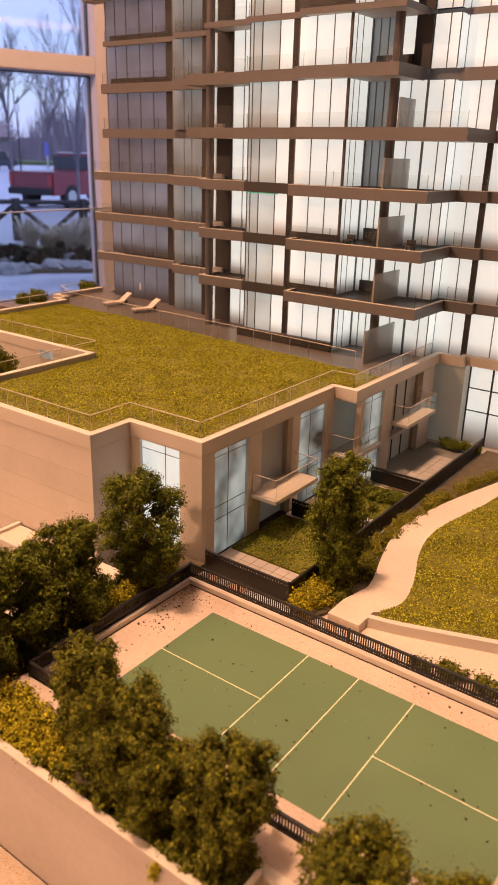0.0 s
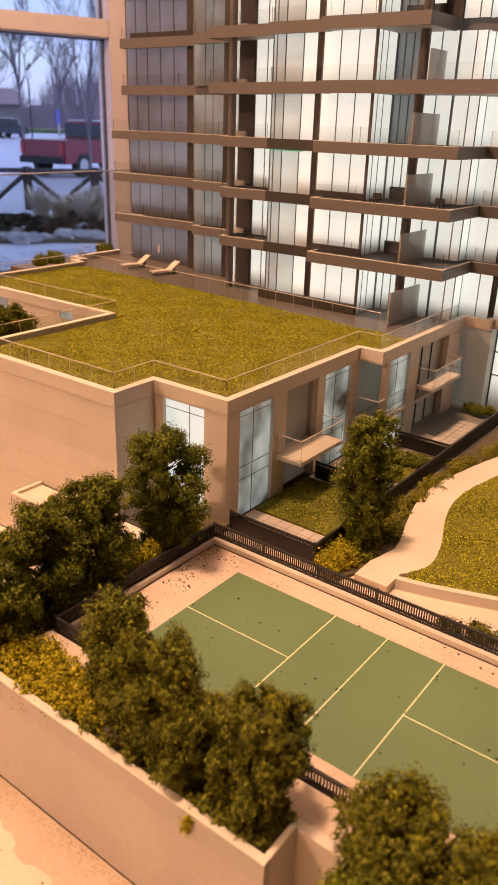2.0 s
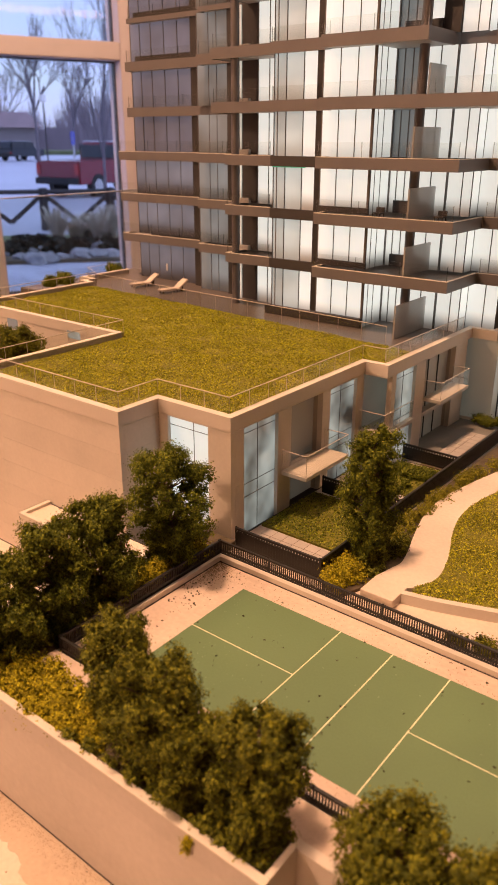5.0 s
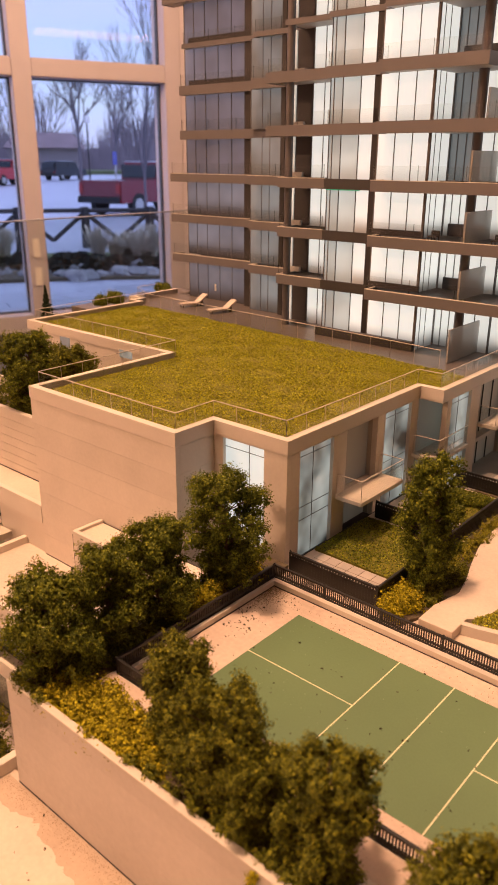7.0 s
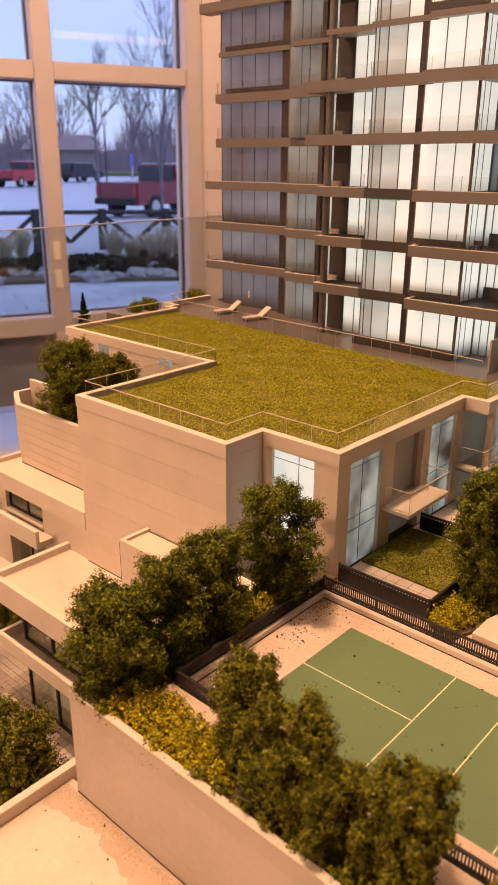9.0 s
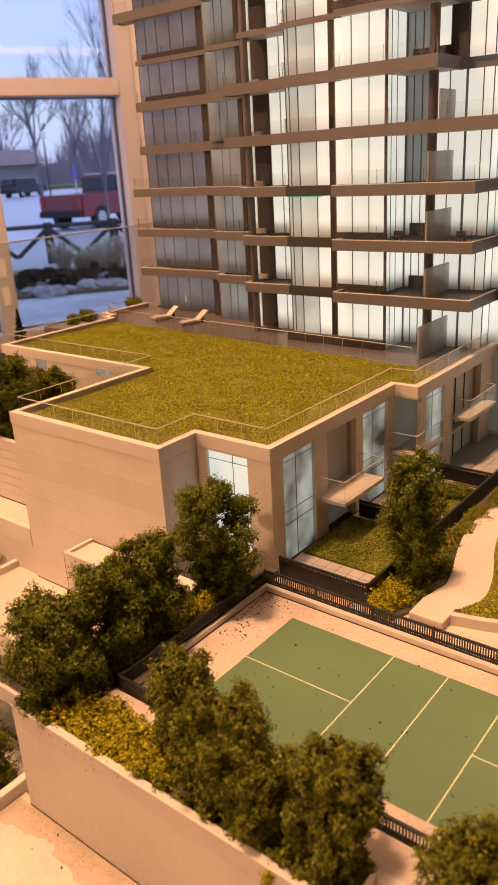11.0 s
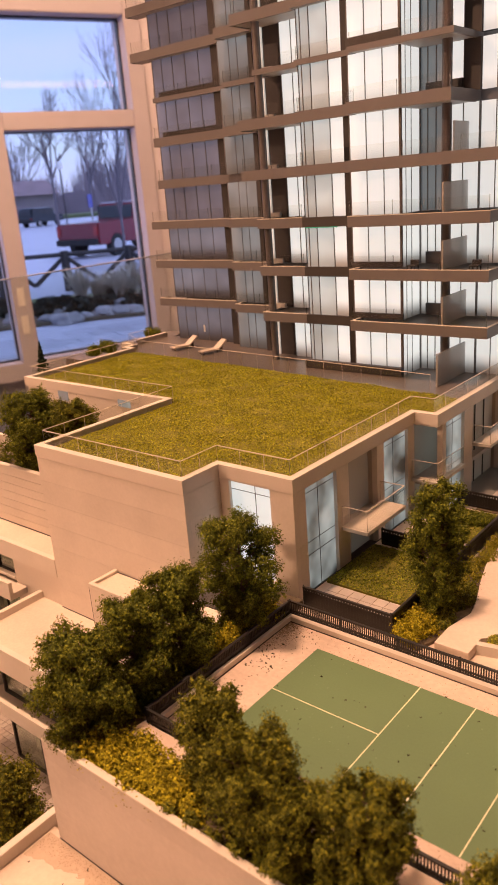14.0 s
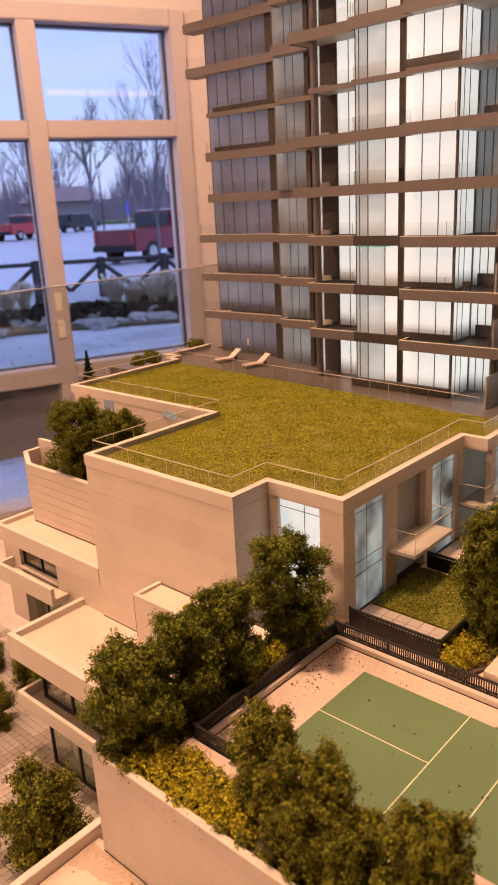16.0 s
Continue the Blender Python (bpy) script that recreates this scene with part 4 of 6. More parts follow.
# ---- gardens, path and lawn ----
garden = thing("garden_ground", (5, 10, -0.6), "sandy model ground of the gardens and walkway", "ground", kind="structure")
part("ground_slab", Geo().box(-2.45, 45, 1.4, 27, -0.6, -0.03), DECK, garden)
part("ground_slab", Geo().box(-2.797, -2.45, 2.65, 13.8, -0.6, -0.032), DECK, garden)
part("ground_slab", Geo().box(-3.3, -2.45, 13.9, 25, -0.6, -0.034), DECK, garden)
tile_me = shared("tile", Geo().bevelled(-0.285, 0.285, -0.285, 0.285, 0, 0.05, 0.012), PAVE)
for x0, x1, y0, y1 in ((-2.3, 1.9, 2.9, 4.7), (-0.2, 1.9, 9.9, 11.6), (-0.1, 1.9, 17.6, 22.2)):
    nx, ny = round((x1 - x0) / 0.6), round((y1 - y0) / 0.6)
    part("tile_bed", Geo().box(x0, x0 + nx * 0.6, y0, y0 + ny * 0.6, -0.03, 0.0), SOIL, garden)
    for i in range(nx):
        for j in range(ny):
            part("tile", (tile_me, (x0 + 0.3 + i * 0.6, y0 + 0.3 + j * 0.6, -0.03)), None, garden)
# grey paving, its colour darkened to hold the shade under the balcony
STONE = mat("shaded_garden_paving", (0.21, 0.20, 0.185), 0.5, var=0.12, scale=60)
part("garden_paving", Geo().box(-2.9, -0.12, 15.85, 24.4, -0.03, 0.004), STONE, garden, "grey garden paving darkened for the balcony shade")
part("garden_paving", Geo().box(-0.12, 2.05, 22.25, 24.4, -0.03, 0.004), STONE, garden, "grey garden paving darkened for the balcony shade")
part("garden_bed", Geo().box(-0.12, 2.05, 15.85, 17.55, -0.03, 0.02), SOIL, garden, "dark planting soil")
turf("garden_turf", [(-2.7, 4.75), (2.0, 4.75), (2.0, 9.2), (-2.7, 9.2)], 0.06, "rough green turf of a small garden", 360, 0.044, 21, GARDEN_TURF)
turf("garden_turf", [(-1.3, 11.7), (2.0, 11.7), (2.0, 15.5), (-1.3, 15.5)], 0.06, "rough green turf of a small garden", 360, 0.044, 22, GARDEN_TURF)
part("planting_strip", Geo().prism([(2.3, 2.2), (3.4, 2.0), (4.3, 4.5), (3.5, 8.0), (3.0, 12.0), (3.3, 15.6), (4.6, 20.6), (4.6, 25), (2.3, 25)], -0.1, 0.12), SOIL, garden, "dark planting soil")

def smooth(pts, n=6):
    """A smooth line through points."""
    out = []
    P = [Vector(p) for p in pts]
    for i in range(len(P) - 1):
        p0, p1, p2, p3 = P[max(i - 1, 0)], P[i], P[i + 1], P[min(i + 2, len(P) - 1)]
        for k in range(n):
            t = k / n
            out.append(tuple(0.5 * (2 * p1 + (p2 - p0) * t + (2 * p0 - 5 * p1 + 4 * p2 - p3) * t * t + (3 * p1 - p0 - 3 * p2 + p3) * t ** 3)))
    return out + [tuple(P[-1])]


left_edge = smooth([(3.9, 3.68), (4.1, 4.6), (4.2, 5.6), (3.5, 8.0), (3.0, 10.2), (2.95, 12.2), (3.3, 14.4), (3.8, 16.6), (4.6, 19.4), (5.2, 21.4), (6.6, 23.2), (9.5, 24.4)])
right_edge = smooth([(5.34, 3.68), (5.7, 4.15), (5.95, 5.2), (5.6, 6.9), (4.85, 9.0), (4.45, 10.8), (4.45, 12.4), (4.75, 14.2), (5.15, 16.0), (5.5, 18.0), (6.1, 19.9), (7.3, 21.0), (9.8, 22.0)])
path_poly = right_edge + left_edge[::-1]
part("garden_path", Geo().prism(path_poly, -0.05, 0.33), DECK, garden, "smooth winding sandy path")
curb_line = smooth([(5.4, 3.05), (6.6, 3.35), (8.2, 3.9), (10.0, 4.55), (12.5, 5.4), (16, 6.3), (22, 6.9), (30, 7.0)])
lawn_poly = [(x + 0.25, y + 0.3) for x, y in curb_line] + [(30, 22.5), (9.8, 22.0)] + [p for p in right_edge[::-1] if p[1] > 3.9][1:]
turf("model_lawn", lawn_poly, 0.34, "rough yellow-green turf of the model lawn", 400, 0.040, 23)
part("lawn_kerb", Geo().strip(curb_line, 0.27, -0.05, 0.42, 1), COPING, garden, "pale curved kerb")
part("path_step", Geo().bevelled(3.92, 5.34, 2.45, 3.70, -0.05, 0.355, 0.03), DECK, garden, "pale square landing")


# ---- the low house with the green roof ----
house = thing("podium_house", (-10, 8, -3.9), "peach-coloured two-storey house with a flat green roof", "house")


def panel_wall(axis, at, lo, hi, zs, out, holes=(), thick=0.3):
    """Rows of wall panels in the plane axis = at, facing out (+1 or -1), with joints; holes: (lo, hi, z0, z1)."""
    for z0, z1 in zip(zs, zs[1:]):
        cuts = sorted({lo, hi, *(c for h in holes if h[2] < z1 - 0.01 and h[3] > z0 + 0.01 for c in h[:2])})
        for a, b in zip(cuts, cuts[1:]):
            spans = [(z0, z1)]
            for h in holes:
                if h[0] <= a + 1e-6 and h[1] >= b - 1e-6:
                    new_spans = []
                    for s0, s1 in spans:
                        if h[2] >= s1 or h[3] <= s0:
                            new_spans.append((s0, s1))
                        else:
                            new_spans += [p for p in ((s0, h[2]), (h[3], s1)) if p[1] - p[0] > 0.02]
                    spans = new_spans
            for s0, s1 in spans:
                d0, d1 = (at - thick, at) if out > 0 else (at, at + thick)
                q = 0.004
                if axis == "x":
                    g = Geo().box(d0, d1, a, b, s0 + q, s1 - q)
                else:
                    g = Geo().box(a, b, d0, d1, s0 + q, s1 - q)
                part("wall_panel", g, WALL_PIECE, house)


ROWS_HI = [-0.1, 2.6, 5.2, 5.84]
ROWS_LOW = [-3.9, -2.6, -1.3, 0.0, 1.3, 2.6, 3.9, 5.2, 5.84]
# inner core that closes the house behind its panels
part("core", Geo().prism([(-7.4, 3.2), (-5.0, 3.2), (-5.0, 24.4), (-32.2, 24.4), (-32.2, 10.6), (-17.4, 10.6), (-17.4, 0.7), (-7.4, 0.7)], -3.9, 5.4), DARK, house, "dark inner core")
panel_wall("y", 0.22, -17.86, -7.05, ROWS_LOW, -1)
panel_wall("x", -7.05, 0.524, 2.638, ROWS_LOW, 1)
panel_wall("y", 2.64, -7.048, -2.8, ROWS_HI, -1, [(-6.48, -4.08, -0.1, 5.2)])
panel_wall("x", -17.86, 0.524, 9.897, ROWS_LOW, -1)
panel_wall("y", 9.9, -32.3, -17.86, ROWS_LOW, -1)
W1, R1, W2 = (3.55, 6.08, -0.1, 5.18), (7.12, 9.8, -0.1, 5.2), (10.5, 13.08, -0.1, 5.18)
panel_wall("x", -2.8, 2.944, 13.788, ROWS_HI, 1, [W1, R1, W2])
panel_wall("y", 13.79, -2.798, -1.45, [5.2, 5.84], -1, [], 0.28)
R2, W3, R3 = (13.79, 14.4, -0.1, 5.2), (14.84, 17.2, -0.1, 5.2), (18.35, 22.4, -0.1, 5.2)
panel_wall("x", -1.45, 14.074, 24.1, ROWS_HI, 1, [R2, W3, R3])

# coping and fascia round the roof
rim = [(-35.0, 27.0), (-35.0, 21.6), (-33.6, 21.6), (-33.6, 20.4), (-32.6, 20.4), (-32.6, 9.87), (-17.89, 9.87), (-17.89, 0.19), (-7.02, 0.19), (-7.02, 2.61), (-2.77, 2.61), (-2.77, 13.76), (-1.42, 13.76), (-1.42, 24.6), (0.15, 24.6), (0.15, 25.2), (12, 25.2)]
part("roof_rim", Geo().strip(rim, 0.38, 5.843, ROOF_Z + 0.02, 1), COPING, house, "pale coping round the roof")
part("inner_kerb", Geo().strip(rim, 0.355, 5.30, 5.842, 1), WALL, house)
part("roof_deck", Geo().prism([(-34.7, 21.9), (-33.2, 20.7), (-32.2, 20.7), (-32.2, 10.3), (-17.5, 10.3), (-17.5, 0.6), (-7.3, 0.6), (-7.3, 3.0), (-3.1, 3.0), (-3.1, 14.1), (-1.75, 14.1), (-1.75, 27.5), (-34.7, 27.5)], 5.25, 5.50), TERRACE, house, "brownish terrace paving")

gr = [(-32.1, 20.3), (-32.1, 10.45), (-17.35, 10.45), (-17.35, 0.75), (-7.5, 0.75), (-7.5, 3.15), (-3.25, 3.15), (-3.25, 14.2), (-1.9, 14.2), (-1.9, 17.9), (-4.2, 18.3), (-12, 19.0), (-20, 19.7), (-28, 20.25)]
turf("green_roof", gr, 5.60, "dense yellow-green sedum turf on the flat roof", 520, 0.037, 24)

# roof guards: clear panels with pale posts and a top edge
def guard(line, z0, h, owner, post=1.35, inset=0.0, rail=True):
    for (x0, y0), (x1, y1) in zip(line, line[1:]):
        a, b = Vector((x0, y0)), Vector((x1, y1))
        d = (b - a).normalized()
        nrm = Vector((-d.y, d.x)) * 0.014
        g = Geo().prism([tuple(a - nrm), tuple(b - nrm), tuple(b + nrm), tuple(a + nrm)], z0, z0 + h)
        p = part("guard_panel", g, GUARD, owner, "clear acrylic guard panel")
        if rail:
            part("guard_rail", Geo().tube((x0, y0, z0 + h), (x1, y1, z0 + h), 0.024, 0.024, 5), RAIL, p)
            n = max(1, round((b - a).length / post))
            for i in range(n + 1):
                q = a + (b - a) * (i / n)
                part("guard_post", Geo().tube((q.x, q.y, z0), (q.x, q.y, z0 + h), 0.012, 0.012, 5), RAIL, p)


inner = [(-34.5, 24.5), (-34.5, 22.1), (-32.1, 20.9), (-32.1, 10.3), (-17.5, 10.3), (-17.5, 0.6), (-7.4, 0.6), (-7.4, 3.02), (-3.18, 3.02), (-3.18, 14.17), (-1.83, 14.17), (-1.83, 24.0)]
guard(inner, 5.5, 1.15, house)
guard([(-31.5, 20.75), (-20, 20.1), (-8.0, 19.4), (-4.5, 19.1)], 5.5, 1.05, house, 1.5)
# added dark bar imitating the dark reflection low in the tower glass
part("terrace_planter", Geo().bevelled(-15.3, -7.7, 21.5, 21.85, 5.5, 6.1, 0.03), DARK, house, "dark band for the reflection at the foot of the glass")

# windows of the house
def glazed(axis, at, lo, hi, z0, z1, material, cols, rows_, owner, depth=0.22, out=1):
    """A glazed opening set back in its wall: panes, frame bars."""
    s = at - depth * out
    w = 0.05
    win_ = part("window", Geo().box(s - 0.03, s + 0.03, lo, hi, z0, z1) if axis == "x" else Geo().box(lo, hi, s - 0.03, s + 0.03, z0, z1), material, owner, "frosted backlit glazing")
    s2 = s + 0.05 * out
    bars = [(c - 0.014, c + 0.014, z0, z1) for c in cols] + [(lo, hi, q - 0.012, q + 0.012) for q in rows_]
    for a, b, c, d in bars:
        part("glazing_bar", Geo().box(min(s, s2), max(s, s2), a, b, c, d) if axis == "x" else Geo().box(a, b, min(s, s2), max(s, s2), c, d), THIN, win_, "thin dark glazing bar")
    return win_


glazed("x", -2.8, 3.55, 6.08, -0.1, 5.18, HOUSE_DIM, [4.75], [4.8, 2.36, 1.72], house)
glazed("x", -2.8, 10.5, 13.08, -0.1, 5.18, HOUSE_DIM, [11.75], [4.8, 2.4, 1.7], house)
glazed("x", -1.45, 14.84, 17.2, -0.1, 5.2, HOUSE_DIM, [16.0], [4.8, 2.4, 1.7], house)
glazed("y", 2.64, -6.48, -4.08, -0.1, 5.2, HOUSE_LIT, [-5.05], [4.76, 2.4, 1.7], house, 0.2, -1)
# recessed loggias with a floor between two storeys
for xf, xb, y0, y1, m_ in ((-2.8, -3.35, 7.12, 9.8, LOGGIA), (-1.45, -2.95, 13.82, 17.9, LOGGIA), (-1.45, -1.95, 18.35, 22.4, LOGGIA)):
    part("loggia_back", Geo().box(xb - 0.12, xb, y0, y1, -0.1, 5.2), m_, house, "loggia back wall with a faint glow of its own")
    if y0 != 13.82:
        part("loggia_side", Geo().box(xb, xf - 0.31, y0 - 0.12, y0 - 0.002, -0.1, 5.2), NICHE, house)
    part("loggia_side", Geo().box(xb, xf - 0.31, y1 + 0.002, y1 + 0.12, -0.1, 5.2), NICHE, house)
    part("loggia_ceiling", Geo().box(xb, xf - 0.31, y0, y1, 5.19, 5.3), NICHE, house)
    part("loggia_floor", Geo().box(xb, xf - 0.005, y0, y1, 1.78, 2.02), PAVE, house)
for y_ in (19.7, 21.0):
    part("glazing_bar", Geo().box(-1.94, -1.88, y_ - 0.025, y_ + 0.025, -0.1, 5.18), BLACK, house, "thin dark glazing bar")
for xf, xe, y0, y1, zb in ((-2.8, -1.35, 6.35, 10.1, 2.2), (-2.8, -1.2, 13.4, 13.79, 2.25), (-1.45, -1.15, 13.79, 16.8, 2.25), (-1.45, -0.33, 18.3, 22.2, 3.0)):
    part("balcony", Geo().bevelled(xf + 0.005, xe, y0, y1, zb - 0.2, zb, 0.03), COPING, house, "projecting pale balcony slab")
    part("balcony_soffit", Geo().box(xf + 0.06, xe - 0.06, y0 + 0.05, y1 - 0.05, zb - 0.215, zb - 0.19), SOFFIT, house, "grey balcony underside")
for xf, xe, y0, y1, zb in ((-2.8, -1.35, 6.35, 10.1, 2.2), (-2.8, -1.2, 13.4, 16.8, 2.25), (-1.45, -0.33, 18.3, 22.2, 3.0)):
    guard([(xf + 0.02, y0 + 0.06), (xe - 0.06, y0 + 0.06), (xe - 0.06, y1 - 0.06), (max(xf, -1.45 if y1 > 13 else xf) + 0.02, y1 - 0.06)], zb, 1.05, house, 4.5)

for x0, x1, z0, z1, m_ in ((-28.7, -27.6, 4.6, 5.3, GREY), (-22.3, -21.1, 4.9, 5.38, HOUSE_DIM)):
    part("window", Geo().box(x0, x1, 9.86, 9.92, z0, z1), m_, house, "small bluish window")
# dark open joints at the foot of the walls
part("foot_joint", Geo().box(-17.88, -7.03, 0.212, 0.23, -3.9, -3.83), DARK, house, "thin dark joint")
part("foot_joint", Geo().box(-2.81, -2.792, 2.95, 13.78, -0.03, 0.03), DARK, house, "thin dark joint")
# small roof-top box against the house wall
box_ = thing("roof_box", (-8, -1, -3.9), "low peach-coloured box with a pale raised rim", "roof box")
part("box_body", Geo().box(-12.6, -4.3, -1.5, 0.2, -3.9, -0.16), WALL, box_)
part("box_top", Geo().box(-12.4, -4.3, -1.3, 0.2, -0.16, -0.13), DECK, box_, "pale flat top")
for k in range(5):
    part("board", Geo().box(-12.6, -4.3, -1.53, -1.502, -3.81 + k * 0.728, -3.81 + (k + 1) * 0.728 - 0.012), WALL_PIECE, box_)
part("side_joint", Geo().box(-12.64, -12.602, -1.53, -1.47, -3.9, -0.17), DARK, box_, "thin dark joint")
part("foot_joint", Geo().box(-12.6, -4.3, -1.528, -1.46, -3.9, -3.82), DARK, box_, "thin dark joint")
part("box_rim", Geo().strip([(-4.3, -1.54), (-12.62, -1.54), (-12.62, 0.2)], 0.22, -0.16, 0.02, -1), COPING, box_)
part("top_joint", Geo().box(-12.38, -4.3, 0.16, 0.2, -0.13, -0.1), DARK, box_, "thin dark joint")

# ---- lower wing with flat roofs, to the west ----
wing = thing("lower_wing", (-12, -2, STREET_Z), "low peach-coloured wing with flat roofs and glass shopfront", "building")
part("flat_roof", Geo().box(-19.9, -4.25, -4.45, 9.8, -4.3, -3.9), DECK, wing, "bare sandy flat roof")
part("roof_edge", Geo().strip([(-20.1, 9.8), (-20.1, -4.65), (-4.25, -4.65)], 0.32, -4.95, -3.5, 1), COPING, wing, "pale roof edge")
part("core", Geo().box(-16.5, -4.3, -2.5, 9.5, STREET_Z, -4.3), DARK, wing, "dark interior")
part("balcony", Geo().bevelled(-19.2, -8, -5.05, -3.5, -7.45, -7.15, 0.03), COPING, wing, "pale balcony slab")
part("balcony_upstand", Geo().strip([(-19.2, -3.6), (-19.2, -5.05), (-8, -5.05)], 0.22, -7.15, -6.55, 1), COPING, wing, "pale balcony upstand")
SHOP = glass_mat("shopfront_glass", (0.88, 0.91, 0.88), 0.9)
SHOPBACK = mat("grey_green_interior", (0.52, 0.54, 0.47), 0.7, var=0.25, scale=40)
for z0, z1, xl in ((-7.1, -4.9, -18.2), (STREET_Z, -7.45, -18.2)):
    part("interior_wall", Geo().box(xl + 0.3, -8, -3.0, -2.8, z0, z1), SHOPBACK, wing, "grey-green interior wall")
    for i in range(3):
        a = xl + i * 2.6
        part("shop_pane", Geo().box(a + 0.06, a + 2.54, -3.93, -3.89, z0, z1), SHOP, wing, "large shopfront pane")
        part("mullion", Geo().box(a - 0.06, a + 0.06, -4.0, -3.84, z0, z1), BLACK, wing, "dark mullion")
    part("side_pane", Geo().box(xl - 0.04, xl, -3.84, 4, z0, z1), SHOP, wing, "large shopfront pane")
    part("sill", Geo().box(xl - 0.05, -8, -4.02, -3.85, z0, z0 + 0.12), BLACK, wing, "dark sill bar")

wing2 = thing("terraced_wing", (-24, 4, STREET_Z), "peach-coloured terraced wing with a planter on top", "building")
part("terrace_floor", Geo().box(-28.6, -17.9, 0.45, 12, -1.6, -1.22), DECK, wing2, "sandy terrace floor")
part("terrace_edge", Geo().strip([(-28.9, 12), (-28.9, 0.2), (-17.9, 0.2)], 0.3, -2.0, -0.92, 1), COPING, wing2, "pale terrace edge")
part("wall", Geo().box(-22.4, -17.9, 0.32, 9, -7.5, -1.6), WALL, wing2)
part("wall", Geo().box(-28.3, -26.45, 0.32, 9, -7.5, -1.6), WALL, wing2)
part("window_sill", Geo().bevelled(-26.44, -22.41, 0.25, 0.9, -3.5, -3.3, 0.02), COPING, wing2, "pale window sill")
part("wall", Geo().box(-26.44, -22.41, 1.6, 9, -3.9, -1.6), SHOPBACK, wing2, "grey interior behind glass")
part("wall", Geo().box(-27.0, -18, 1.4, 9, STREET_Z, -3.9), SHOPBACK, wing2, "grey interior behind glass")
part("balcony", Geo().bevelled(-27.5, -21.42, -0.85, 1.2, -4.1, -3.7, 0.03), COPING, wing2, "pale balcony slab")
part("balcony_upstand", Geo().strip([(-27.5, 1.0), (-27.5, -0.85), (-21.42, -0.85)], 0.24, -3.7, -2.95, 1), COPING, wing2, "pale balcony upstand")
for i in range(2):
    a = -26.42 + i * 2.0
    part("pane", Geo().box(a + 0.06, a + 1.98, 0.6, 0.64, -3.3, -1.62), SHOP, wing2, "clear window pane")
    part("mullion", Geo().box(a - 0.02, a + 0.06, 0.54, 0.68, -3.3, -1.62), BLACK, wing2, "dark mullion")
    part("pane", Geo().box(a - 0.5, a + 1.46, 0.9, 0.94, STREET_Z, -4.1), SHOP, wing2, "clear window pane")
    part("mullion", Geo().box(a - 0.56, a - 0.5, 0.86, 0.98, STREET_Z, -4.1), BLACK, wing2, "dark mullion")
part("sill_bar", Geo().box(-26.42, -22.42, 0.55, 0.68, -3.3, -3.2), BLACK, wing2, "dark sill bar")

pl = thing("roof_planter", (-22, 5, -1.22), "tall peach-coloured planter box of scored boards", "planter")
for k in range(7):
    z0 = -1.22 + k * 0.563
    part("board", Geo().box(-27.6, -17.88, 2.4, 2.66, z0 + 0.012, z0 + 0.551), WALL_PIECE, pl)
part("foot_joint", Geo().box(-27.6, -17.9, 2.385, 2.45, -1.22, -1.14), DARK, pl, "thin dark joint")
part("side", Geo().prism([(-30.4, 3.9), (-27.62, 2.4), (-27.4, 2.62), (-30.1, 4.1)], -1.22, 2.72), WALL, pl)
part("side", Geo().box(-30.4, -30.1, 3.92, 9.8, -1.22, 2.72), WALL, pl)
part("rim", Geo().bevelled(-27.6, -17.88, 2.38, 2.72, 2.722, 2.80, 0.02), COPING, pl)
part("back_wall", Geo().box(-30.1, -26.2, 5.0, 5.25, -1.22, 3.4), WALL, pl)
part("soil", Geo().box(-27.4, -17.9, 2.67, 9.85, 1.6, 2.35), SOIL, pl, "dark planting soil")


# ---- the tower ----
tower = thing("tower_building", (-12, 30, 0), "backlit glass apartment tower with bronze balcony bands", "apartment tower")
LEVELS = [5.55, 9.19, 12.47, 15.73, 19.0, 22.3, 25.32, 28.85, 32.15, 35.4]
FH = 0.64


LIT_LOW = LIT
# darker copy of the cool pane: first step of a painted left-to-right light gradient
COOL_DIM = lit_mat("dimmed_cool_pane", (0.70, 0.76, 0.75), 0.42, low=0.4, lo=0.6, base=(0.26, 0.285, 0.30))


